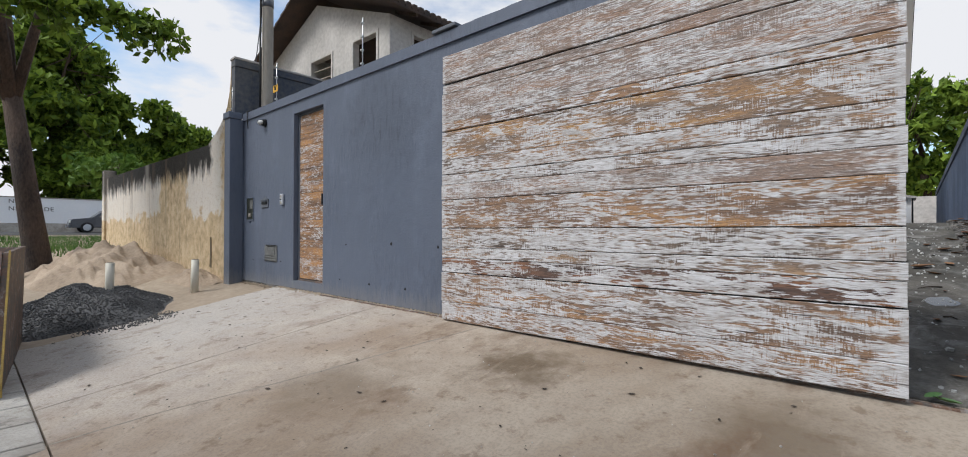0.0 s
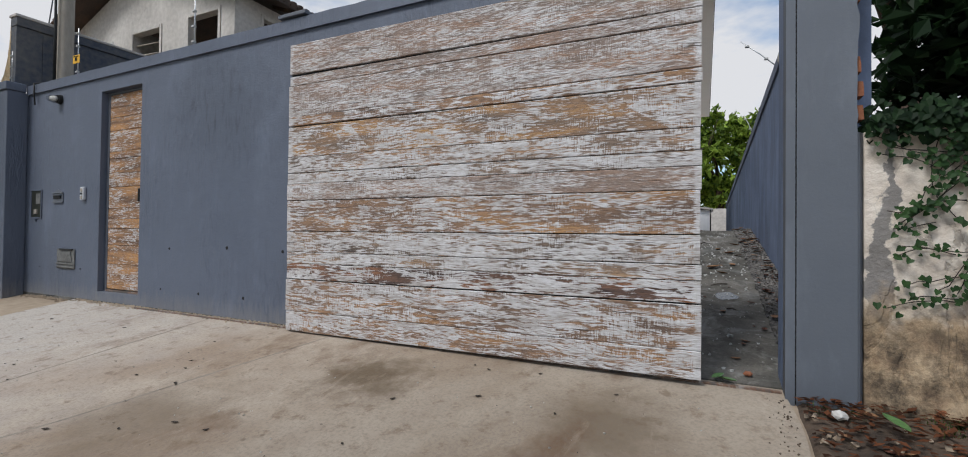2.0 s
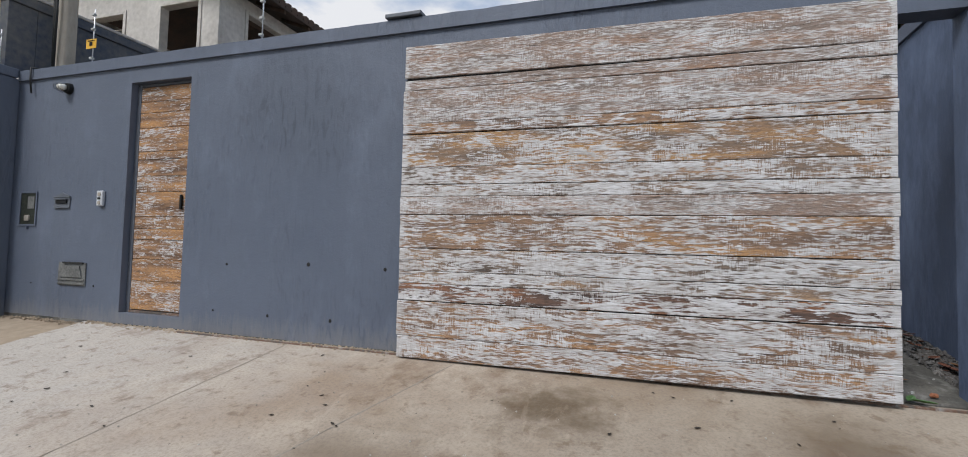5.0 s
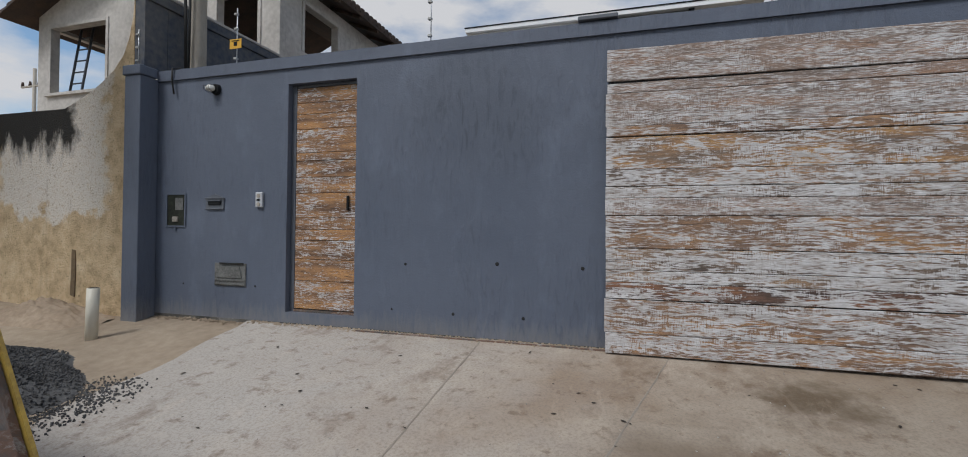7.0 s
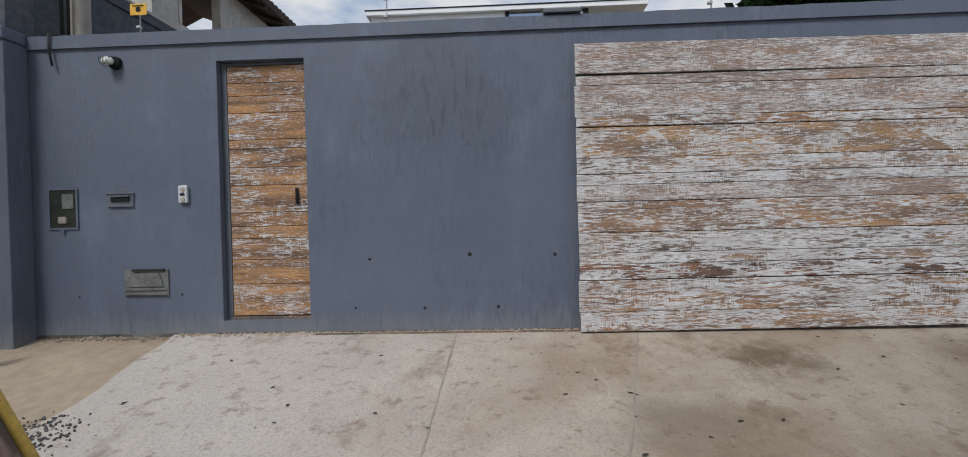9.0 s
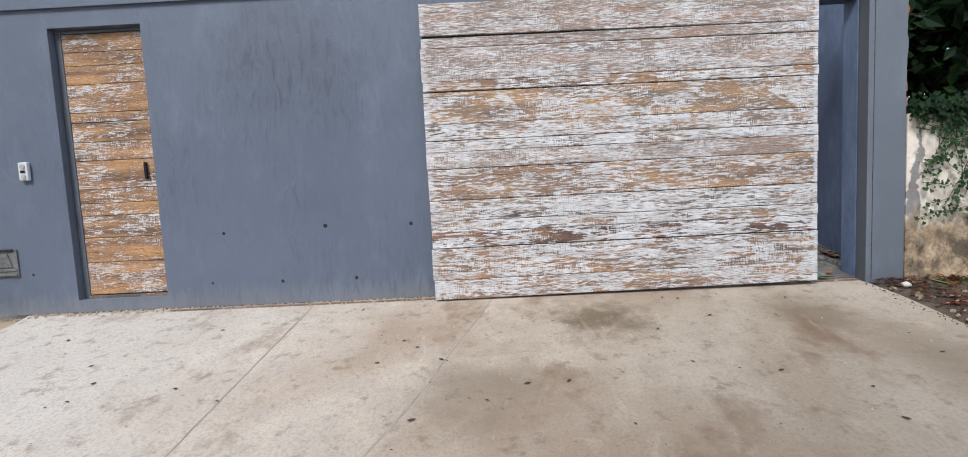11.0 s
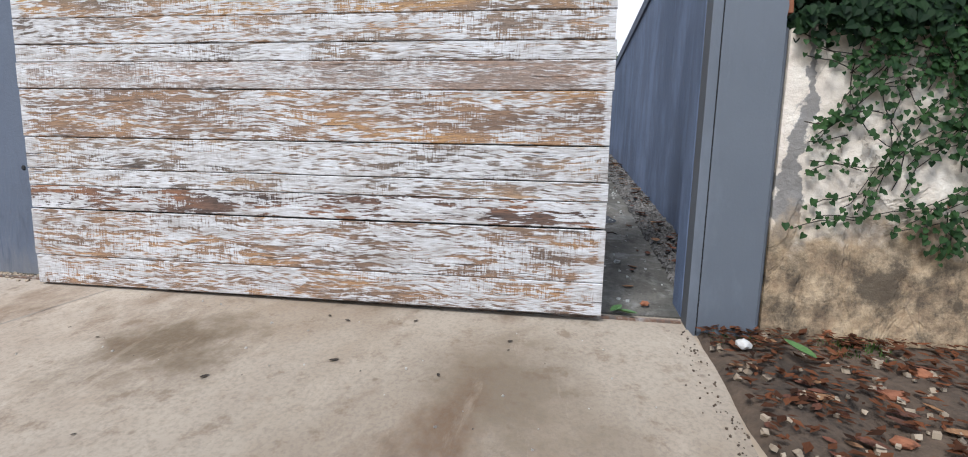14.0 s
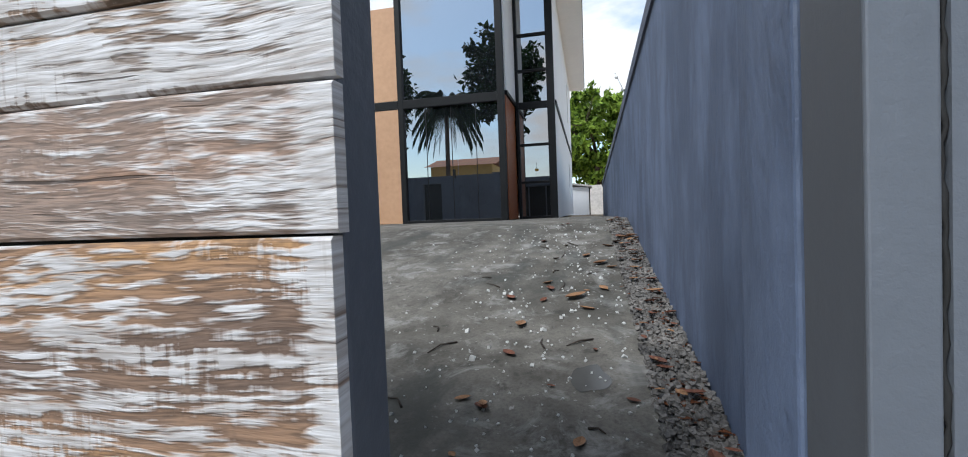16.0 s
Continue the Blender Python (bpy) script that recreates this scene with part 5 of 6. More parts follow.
wall_rear2 = tagged(part("wall_side_rear", block((1.35, 18.0, 0.6), (1.5, 33, 2.3)), M_WALL), "grey wall behind the driveway", "wall", kind="structure")


# ---- trees ----
def tree(name, at, height, trunk_r, crown, leaf, mat, seed, label, lean=(0, 0), clumps=150, per=40, limbs=6, bark=M_BARK, fork=0.45, billow=0):
    """Tapered trunk, limbs that fork, and an uneven crown of small leaves gathered at the twigs."""
    rng = random.Random(seed)
    t = empty(name, at, label=label, category="tree")
    top = Vector((lean[0], lean[1], height * fork))
    mid = top * 0.5 + Vector((rng.uniform(-0.1, 0.1), rng.uniform(-0.1, 0.1), 0))
    part("trunk", tube([(0, 0, -0.25), (0.02, 0, 0.2), mid, top], [trunk_r * 1.5, trunk_r * 1.1, trunk_r * 0.9, trunk_r * 0.75], 12), bark, t)
    tips = []
    cx, cy, cz, rx, ry, rz = crown
    for i in range(limbs):
        bm = bmesh.new()
        a = 2 * math.pi * (i + rng.uniform(-0.3, 0.3)) / limbs
        end = Vector((cx + rx * 0.62 * math.cos(a), cy + ry * 0.62 * math.sin(a), cz + rz * rng.uniform(-0.35, 0.6)))
        m1 = top.lerp(end, 0.45) + Vector((0, 0, rz * 0.12))
        add_tube(bm, [top - Vector((0, 0, 0.15)), m1, end], [trunk_r * 0.55, trunk_r * 0.33, trunk_r * 0.10], 7)
        for k in range(4):
            e2 = end.lerp(m1, rng.uniform(0.0, 0.7)) + Vector((rng.uniform(-1, 1) * rx * 0.4, rng.uniform(-1, 1) * ry * 0.4, rng.uniform(-0.4, 0.7) * rz * 0.5))
            add_tube(bm, [m1.lerp(end, rng.uniform(0.2, 0.8)), e2], [trunk_r * 0.16, trunk_r * 0.04], 5)
        part("limb", bm, bark, t)
    while len(tips) < clumps:
        d = Vector((rng.gauss(0, 1), rng.gauss(0, 1), rng.gauss(0, 1))).normalized()
        r = rng.uniform(0.45, 1.0) ** 0.6 * (0.78 + 0.35 * noise.noise(d * 2.2 + Vector((seed, 0, 0))))
        tips.append((cx + rx * r * d.x, cy + ry * r * d.y, cz + rz * r * d.z))
    if billow:
        # foliage gathered on the upper sides of rounded masses, with gaps between them
        heads = tips[:billow]
        tips = []
        for i in range(clumps):
            h = Vector(heads[i % billow])
            d = Vector((rng.gauss(0, 1), rng.gauss(0, 1), abs(rng.gauss(0, 1)) - 0.35)).normalized()
            k = 0.24 * (0.75 + 0.5 * noise.noise(h))
            tips.append((h.x + rx * k * d.x, h.y + ry * k * d.y, h.z + min(rx, rz) * k * d.z))
    leaves("crown", tips, leaf, mat, t, spread=min(rx, ry, rz) * (0.05 if billow else 0.13), seed=seed, per=per)
    return t


# street tree beside the sand heap
tree("street_tree", (-13.2, 1.1, 0.15), 7.2, 0.21, (-0.6, -1.1, 8.6, 4.6, 3.4, 2.0), 0.15, M_LEAF, 3, "leaning street tree with rough brown bark and broad leaves", lean=(-0.1, -0.42), clumps=170, per=30, fork=0.52)
# leafy branch that hangs over the pavement
br = empty("tree_branch", (-8.4, 1.55, 3.5), label="leafy branch hanging over the pavement", category="branch")
# far trees along the cross street
for k, (x, y, z, h, r, m, lab) in enumerate([
        (-57, 5.5, 1, 20, 7.2, M_LEAF, "tall dense green tree beyond the white wall"), (-62, -4, 1, 19, 8.0, M_LEAF, "large dense green tree beyond the white wall"),
        (-57, 14.5, 1, 13, 5.0, M_LEAF, "rounded green tree beyond the white wall"), (-60, 21, 1, 10.5, 4.5, M_LEAF_DARK, "lower dark green tree beyond the white wall"), (-54.5, 8.5, 1, 10, 5.0, M_LEAF, "rounded green tree beyond the white wall"), (-55, -3, 1, 10, 5.0, M_LEAF_DARK, "dark green tree beyond the white wall")]):
    tree("tree", (x, y, z), h, 0.4, (0, 0, h * 0.54, r, r, h * 0.48), 0.46, m, 20 + k, lab, clumps=900, per=26, limbs=7, billow=75)
tree("young_tree", (-27, 4.6, 0.6), 4.6, 0.10, (0, 0, 3.2, 3.4, 1.7, 1.0), 0.20, M_LEAF_YOUNG, 31, "spreading yellow-green young tree behind the ochre wall", clumps=90, per=22)
# trees behind the driveway's end
tree("tree", (1.2, 41, 0.6), 11, 0.35, (0, 0, 6.2, 4.6, 4.0, 4.6), 0.34, M_LEAF, 41, "rounded green tree behind the rear wall", clumps=420, per=20, billow=45)
tree("tree", (-4.5, 44, 0.6), 12, 0.35, (0, 0, 6.8, 4.6, 4.0, 4.8), 0.34, M_LEAF, 42, "rounded green tree behind the rear wall", clumps=420, per=20, billow=45)
tree("tree", (7.2, 43, 0.6), 10, 0.35, (0, 0, 5.6, 4.6, 4.0, 4.2), 0.34, M_LEAF, 43, "rounded green tree behind the rear wall", clumps=420, per=20, billow=45)
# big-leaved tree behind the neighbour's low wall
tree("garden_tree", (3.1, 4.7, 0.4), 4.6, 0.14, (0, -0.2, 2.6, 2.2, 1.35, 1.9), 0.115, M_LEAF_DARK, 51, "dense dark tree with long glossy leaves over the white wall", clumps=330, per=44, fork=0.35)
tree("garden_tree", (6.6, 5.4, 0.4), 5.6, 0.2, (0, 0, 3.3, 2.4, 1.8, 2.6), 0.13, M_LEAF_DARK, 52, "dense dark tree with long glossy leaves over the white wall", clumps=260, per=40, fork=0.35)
tree("tree", (9.5, 14, 0.8), 11, 0.3, (0, 0, 7.0, 4.2, 3.6, 3.6), 0.24, M_LEAF_YOUNG, 53, "tall feathery light green tree behind the wall", clumps=180, per=26)
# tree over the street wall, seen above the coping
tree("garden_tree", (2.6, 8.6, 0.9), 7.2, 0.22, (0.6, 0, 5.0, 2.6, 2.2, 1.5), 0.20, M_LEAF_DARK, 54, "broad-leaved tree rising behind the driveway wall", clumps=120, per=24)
# the far side of the street, which the glazing mirrors
tree("street_tree", (-4.2, -8.0, -0.1), 12.5, 0.3, (-0.5, 0.2, 10.2, 2.7, 1.8, 3.6), 0.28, M_LEAF_DARK, 61, "dark broad-leaved street tree across the road", clumps=130, per=26, fork=0.5)
tree("street_tree", (-12.6, -8.4, -0.1), 13, 0.3, (0.3, 0.2, 9.0, 2.4, 2.0, 4.4), 0.26, M_LEAF_DARK, 62, "dark broad-leaved street tree across the road", clumps=90, per=20, fork=0.4)


def palm(at, h, seed):
    rng = random.Random(seed)
    t = empty("palm_tree", at, label="feathery palm tree with drooping fronds across the road", category="palm")
    part("trunk", tube([(0, 0, -0.2), (0.05, 0, h * 0.5), (0.1, 0.05, h)], [0.2, 0.15, 0.13], 10), M_BARK, t)
    for i in range(52):
        a = 2 * math.pi * i / 52 * 5 + rng.uniform(-0.15, 0.15)
        up = rng.uniform(0.0, 1.9)
        L = rng.uniform(2.2, 3.0)
        verts, faces = [], []
        for s in range(26):
            u = s / 25
            p = Vector((0.1 + math.cos(a) * L * u * 0.8, 0.05 + math.sin(a) * L * u * 0.8, h + up * u * 1.6 - 2.6 * u * u))
            side = Vector((-math.sin(a), math.cos(a), 0))
            for sg in (-1, 1):
                tip = p + side * sg * 0.55 * math.sin(math.pi * min(1, u + 0.12)) + Vector((math.cos(a) * 0.2, math.sin(a) * 0.2, -0.62 + rng.uniform(-0.15, 0.15)))
                b = len(verts)
                verts += [tuple(p), tuple(p + Vector((math.cos(a), math.sin(a), 0)) * 0.13), tuple(tip)]
                faces.append((b, b + 1, b + 2))
        raw("frond", verts, faces, M_LEAF_DARK, t)


palm((-8.5, -8.6, -0.1), 8.6, 3)

yh = empty("yellow_house", (-9.2, -15.0, -0.1), label="low yellow house with clay tile roof across the road", category="house")
part("wall", wall_with_holes((-2.6, 0), (2.4, 5.5), "y", (-0.2, 0), [(-1.9, 3.1, -0.9, 4.1), (0.7, 3.1, 1.7, 4.1)]), M_YELLOW_WALL, yh)
part("wall", block((-2.6, -6, 0), (-2.4, -0.21, 5.5)), M_YELLOW_WALL, yh)
part("wall", block((2.2, -6, 0), (2.4, -0.21, 5.5)), M_YELLOW_WALL, yh)
part("roof", prism([(0.5, 5.45), (-3.0, 6.35), (-6.6, 5.45), (-3.0, 6.2)], "x", -3.0, 2.8), M_TILE_RED, yh, "clay tile roof")
for x0 in (-1.9, 0.7):
    part("pane", block((x0, -0.15, 3.1), (x0 + 1.0, -0.12, 4.1)), M_GLASS, yh)
wall_across = tagged(part("wall_across", block((-40, -9.6, -0.3), (30, -9.4, 0.7)), M_HOUSE), "plain rendered wall across the road", "wall", kind="structure")

# ---- street end: white wall with lettering, parked car ----
ww = empty("condominium_wall", (-50.0, 0, 0.9), label="long white wall with dark lettering on a stone base", category="wall")
part("wall", block((-0.2, -16, 0.85), (0.0, 30, 2.78)), M_WHITE, ww)
part("coping", block((-0.25, -16, 2.782), (0.05, 30, 2.86)), M_KERB, ww)
part("base", block((-0.21, -16, -0.3), (0.06, 30, 0.845)), M_KERB, ww, "dark stone base")


def lettering(text, y, z, size):
    cu = bpy.data.curves.new("lettering", "FONT")
    cu.body = text
    cu.size = size
    cu.extrude = 0.01
    cu.space_character = 1.12
    cu.materials.append(M_CEIL)
    ob = new("lettering", cu)
    dg = bpy.context.evaluated_depsgraph_get()
    me = bpy.data.meshes.new_from_object(ob.evaluated_get(dg))
    bpy.data.objects.remove(ob)
    ob = new("lettering", me)
    ob.parent = ww
    ob.matrix_basis = pose(0.015, y, z, 90, 0, 90)
    return ob


lettering("NIO", 2.35, 2.36, 0.44)
lettering("NSO VERDE", 2.35, 1.80, 0.44)

car = empty("car", (-46.0, 7.7, 1.04), label="grey off-road car parked by the white wall", category="car")
prof = [(-2.35, 0.35), (-2.4, 0.75), (-2.3, 0.98), (-1.1, 1.12), (-0.45, 1.68), (1.9, 1.72), (2.25, 1.1), (2.3, 0.4)]
bm = prism(prof, "x", -0.9, 0.9)
bmesh.ops.bevel(bm, geom=list(bm.edges), offset=0.06, segments=2, affect="EDGES")
part("body", bm, M_CAR, car)
part("windscreen", prism([(-1.0, 1.15), (-0.48, 1.62), (-0.44, 1.60), (-0.95, 1.13)], "x", -0.78, 0.78), M_GLASS, car)
part("side_window", prism([(-0.75, 1.16), (-0.38, 1.58), (1.75, 1.6), (1.95, 1.16)], "x", 0.9, 0.912), M_GLASS, car)
part("headlight", block((0.35, -2.42, 0.72), (0.8, -2.33, 0.9), 0.02), M_BULB, car, "clear headlight")
part("bumper", block((-0.88, -2.48, 0.36), (0.88, -2.36, 0.58), 0.03), M_CAR, car)
for yy in (-1.45, 1.45):
    for xx in (-0.82, 0.86):
        bm = bmesh.new()
        bmesh.ops.create_cone(bm, cap_ends=True, segments=20, radius1=0.38, radius2=0.38, depth=0.24, matrix=Matrix.Translation((xx, yy, 0.38)) @ Matrix.Rotation(radians(90), 4, "Y"))
        w = part("wheel", bm, M_RUBBER, car, "black tyre")
        bm = bmesh.new()
        bmesh.ops.create_cone(bm, cap_ends=True, segments=20, radius1=0.25, radius2=0.22, depth=0.03, matrix=Matrix.Translation((xx + (0.125 if xx > 0 else -0.125), yy, 0.38)) @ Matrix.Rotation(radians(90), 4, "Y"))
        part("rim", bm, M_SILVER, w)


# ---- heaps, pipes, skip ----
def heap(name, at, rx, ry, h, material, seed, label, rough=0.08, cat="heap"):
    n = 64
    verts, faces = [], []
    for j in range(n):
        for i in range(n):
            u, v = i / (n - 1) * 2 - 1, j / (n - 1) * 2 - 1
            r = math.hypot(u, v) * (1 + 0.22 * noise.noise((u * 1.6 + seed, v * 1.6, 0)))
            z = h * max(0.0, 1 - r) ** 0.85 * (1 + 0.35 * noise.noise((u * 2.4, v * 2.4, seed)))
            z += rough * noise.noise((u * 6, v * 6, seed + 3)) * min(1, z * 5) + 0.45 * rough * noise.noise((u * 13, v * 13, seed + 5)) * min(1, z * 8) + 0.25 * rough * noise.noise((u * 22, v * 22, seed + 9)) * min(1, z * 8)
            x, y = at[0] + rx * u, at[1] + ry * v
            verts.append((x, y, (ground_z(x, y) if r < 1.02 else ground_z(x, y) - 0.03) + z - 0.005))
    for j in range(n - 1):
        for i in range(n - 1):
            faces.append((j * n + i, j * n + i + 1, (j + 1) * n + i + 1, (j + 1) * n + i))
    return tagged(raw(name, verts, faces, material, None, True), label, cat), verts


sand, _ = heap("sand_heap", (-12.3, 1.9), 3.2, 1.15, 0.54, M_SAND, 4, "heap of pale building sand by the ochre wall", 0.16)
sand2, _ = heap("sand_heap", (-8.75, 2.62), 0.75, 0.34, 0.2, M_SAND, 8, "small heap of sand against the ochre wall", 0.05)
grav, gv = heap("gravel_heap", (-7.72, 1.06), 1.38, 0.86, 0.38, M_GRAVEL, 2, "heap of dark crushed stone on the pavement edge", 0.02)
rng2 = np.random.default_rng(4)
P, S = [], []
gv = np.array(gv)
for i in rng2.integers(0, len(gv), 17000):
    x, y, z = gv[i] + np.array([rng2.uniform(-0.035, 0.035), rng2.uniform(-0.022, 0.022), 0])
    if z > ground_z(x, y) + 0.012:
        P.append((x, y, z + 0.004))
        S.append(rng2.uniform(0.004, 0.0095))
for i in range(1100):
    a, r = rng2.uniform(-0.9, 0.9), rng2.uniform(0, 1) ** 1.5
    x, y = -6.6 + 0.5 * r * math.cos(a) + rng2.uniform(0, 0.25), 1.25 + 0.42 * math.sin(a) + rng2.uniform(-0.15, 0.15)
    P.append((x, y, (pave(y) if x > -6.3 else ground_z(x, y)) + 0.005))
    S.append(rng2.uniform(0.003, 0.008))
tagged(rocks("gravel_stones", P, S, M_GRAVEL, None, 3), "loose dark crushed stones on the heap", "gravel", kind="stuff")

for x, y, h in ((-7.55, 2.26, 0.47), (-7.85, 1.34, 0.60)):
    gz = ground_z(x, y)
    p = empty("pipe_stub", (x, y, gz), label="upright stub of dirty white plastic pipe in the soil", category="pipe", group="pipe stubs by the pavement")
    bm = tube([(0, 0, -0.05), (0.004, 0, h * 0.5), (0.008, 0.004, h)], 0.05, 16)
    part("pipe", bm, M_PVC, p)
    # near-black cap in place of the pipe's shaded bore
    part("opening", tube([(0.008, 0.004, h + 0.0005), (0.008, 0.004, h + 0.003)], 0.041, 14), M_DARK, p)

skip = empty("rubbish_skip", (0, 0, 0), label="rusty steel rubbish skip with chipped yellow rims", category="skip")
o = Vector((0, 0, 0))
sk = [(-4.86, 1.05), (-4.28, 0.18), (-4.28, 0.085), (-4.34, 0.085), (-4.34, 0.15), (-4.92, 1.02)]
part("end_panel", prism(sk, "y", -1.28, 0.042), M_RUST, skip, "scraped rusty end panel")
for yy in (0.045, -1.33):
    part("side_panel", prism([(-4.88, 1.04), (-4.30, 0.17), (-4.30, 0.085), (-6.4, 0.085), (-6.9, 1.04)], "y", yy, yy + 0.03), M_RUST, skip)
    part("rim", prism([(-4.895, 1.035), (-4.862, 1.06), (-4.272, 0.182), (-4.272, 0.09), (-4.30, 0.09), (-4.308, 0.165)], "y", yy + (0.032 if yy > 0 else -0.03), yy + (0.044 if yy > 0 else -0.002)), M_YELLOW, skip, "chipped yellow painted rim")
part("back_panel", prism([(-6.42, 0.085), (-6.36, 0.085), (-6.85, 1.03), (-6.92, 1.03)], "y", -1.298, 0.043), M_RUST, skip)
skip.matrix_basis = Matrix.Translation((-5.04, 0.25, 0)) @ Matrix.Rotation(radians(-6.4), 4, "Z") @ Matrix.Translation((4.86, -0.07, 0))
part("floor_plate", block((-6.3, -1.29, 0.082), (-4.35, 0.04, 0.1)), M_RUST, skip)
sheet_blue = tagged(part("plastic_sheet", tube([(-12.6, 0.74, 0.1), (-12.64, 0.70, 0.35), (-12.58, 0.75, 0.55), (-12.66, 0.70, 0.70), (-12.6, 0.68, 0.78)], [0.10, 0.13, 0.08, 0.11, 0.03], 7), M_BLUE), "crumpled blue plastic sheet beside the tree", "plastic sheet")


# ---- plants and litter ----
# branch over the pavement: leaves on drooping twigs
rngb = random.Random(9)
tw, cl = bmesh.new(), []
for i in range(26):
    t = i / 25
    a = Vector((-0.9 + 0.8 * t, -1.1 + 1.75 * t, 1.02 - 0.10 * t + 0.08 * math.sin(t * 5)))
    b = a + Vector((rngb.uniform(-0.3, 0.3), rngb.uniform(-0.1, 0.25), rngb.uniform(-0.50, 0.05) * (0.55 + 0.45 * math.sin(t * 9))))
    add_tube(tw, [a, a.lerp(b, 0.5) + Vector((0, 0, 0.05)), b], [0.010, 0.007, 0.003], 5)
    for k in range(5):
        cl.append(tuple(a.lerp(b, k / 4) + Vector((rngb.uniform(-0.12, 0.12), rngb.uniform(-0.09, 0.09), rngb.uniform(-0.07, 0.07)))))
add_tube(tw, [(-4.9, -1.6, 2.4), (-2.6, -1.5, 1.5), (-0.9, -1.1, 1.06), (-0.4, -0.2, 1.02), (-0.1, 0.7, 0.92)], [0.07, 0.05, 0.032, 0.018, 0.005], 7)
part("twigs", tw, M_BARK, br)
leaves("foliage", cl, 0.115, M_LEAF, br, spread=0.085, seed=4, per=8, long=1.35)


def ivy_leaf_mesh(name, spots, size, material, seed, label):
    """Small heart-shaped leaves lying close to a wall face (facing -y)."""
    rng = np.random.default_rng(seed)
    shape = np.array([(0, 0), (0.42, -0.12), (0.52, 0.25), (0.3, 0.62), (0, 1.0), (-0.3, 0.62), (-0.52, 0.25), (-0.42, -0.12)])
    verts, faces = [], []
    for x, y, z in spots:
        k = size * rng.uniform(0.55, 1.25)
        a = math.pi + rng.normal(0, 0.75)
        tilt = rng.uniform(0.15, 0.9)
        b = len(verts)
        for j, (u, v) in enumerate(shape):
            uu, vv = u * math.cos(a) - v * math.sin(a), u * math.sin(a) + v * math.cos(a)
            out = (0.5 - 0.5 * vv) * tilt + abs(u) * 0.25
            verts.append((x + uu * k, y - out * k, z + vv * k))
        faces += [(b, b + 1, b + 2, b + 3, b + 4), (b, b + 4, b + 5, b + 6, b + 7)]
    return tagged(raw(name, verts, faces, material), label, "creeper", kind="stuff")


rngi = random.Random(21)
stems, spots = bmesh.new(), []


def creep(x, z, ang, length, step=0.026, thick=0.0022, dens=1.0):
    pts = [(x, 2.862, z)]
    for i in range(int(length / step)):
        ang += rngi.gauss(0, 0.22)
        x += math.cos(ang) * step
        z += math.sin(ang) * step
        if z > 1.78 or z < 0.86 - 0.12 * max(0.0, x - 1.2) or x < 0.80:
            break
        pts.append((x, 2.860 - 0.004 * rngi.random(), z))
        if rngi.random() < dens:
            spots.append((x + rngi.uniform(-0.03, 0.03), 2.856 - rngi.random() * 0.03, z + rngi.uniform(-0.03, 0.03)))
            if x > 1.35:
                spots.append((x + rngi.uniform(-0.05, 0.05), 2.85 - rngi.random() * 0.04, z + rngi.uniform(-0.05, 0.05)))
    if len(pts) > 2:
        add_tube(stems, pts[::2] if len(pts) > 5 else pts, thick, 4)


for i in range(190):
    creep(1.05 + 2.6 * rngi.random() ** 0.8, 1.77, -math.pi / 2 + rngi.gauss(0, 0.45), rngi.uniform(0.25, 1.15))
for i in range(16):
    creep(rngi.uniform(1.02, 1.25), rngi.uniform(0.95, 1.75), math.pi + rngi.gauss(0, 0.3), rngi.uniform(0.1, 0.42))
for i in range(60):
    creep(rngi.uniform(1.3, 3.2), rngi.uniform(0.8, 1.5), rngi.uniform(-2.8, -0.3), rngi.uniform(0.15, 0.5))
tagged(part("creeper_stems", stems, M_TWIG), "thin creeper stems clinging to the white wall", "creeper", kind="stuff")
ivy_leaf_mesh("creeper_leaves", spots, 0.0265, M_IVY, 6, "small green creeper leaves covering the white wall")
top_spots = []
for i in range(2600):
    x = 0.78 + abs(rngi.gauss(0, 1.0)) * 1.2
    top_spots.append((x, rngi.uniform(2.80, 3.04), 1.76 + (abs(rngi.gauss(0, 0.05)) if i % 3 else -abs(rngi.gauss(0, 0.03 + 0.05 * min(1.0, x - 0.78))))))
# darker than the creeper below: the garden tree's shade is in the leaf colour
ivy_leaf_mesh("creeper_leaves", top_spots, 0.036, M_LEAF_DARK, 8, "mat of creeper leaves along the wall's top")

# grass on the verge and along the right wall's foot


def grass(name, n, area, h, seed, label):
    rng = np.random.default_rng(seed)
    x = rng.uniform(area[0], area[1], n)
    y = rng.uniform(area[2], area[3], n)
    verts, faces = [], []
    for i in range(n):
        z = ground_z(x[i], y[i])
        a = rng.uniform(0, 6.28)
        k = h * rng.uniform(0.5, 1.3)
        w = k * 0.09
        dx, dy = math.cos(a), math.sin(a)
        b = len(verts)
        verts += [(x[i] - dy * w, y[i] + dx * w, z - 0.01), (x[i] + dy * w, y[i] - dx * w, z - 0.01), (x[i] + dx * k * 0.5, y[i] + dy * k * 0.5, z + k)]
        faces.append((b, b + 1, b + 2))
    return tagged(raw(name, verts, faces, M_GRASS), label, "grass", kind="stuff")


grass("verge_grass", 9000, (-36, -18.2, 0.6, 8.5), 0.17, 5, "uneven green verge grass beyond the ochre wall")
grass("weeds", 260, (-15.5, -13.6, 1.2, 2.6), 0.3, 6, "weeds beside the tree and sand heap")
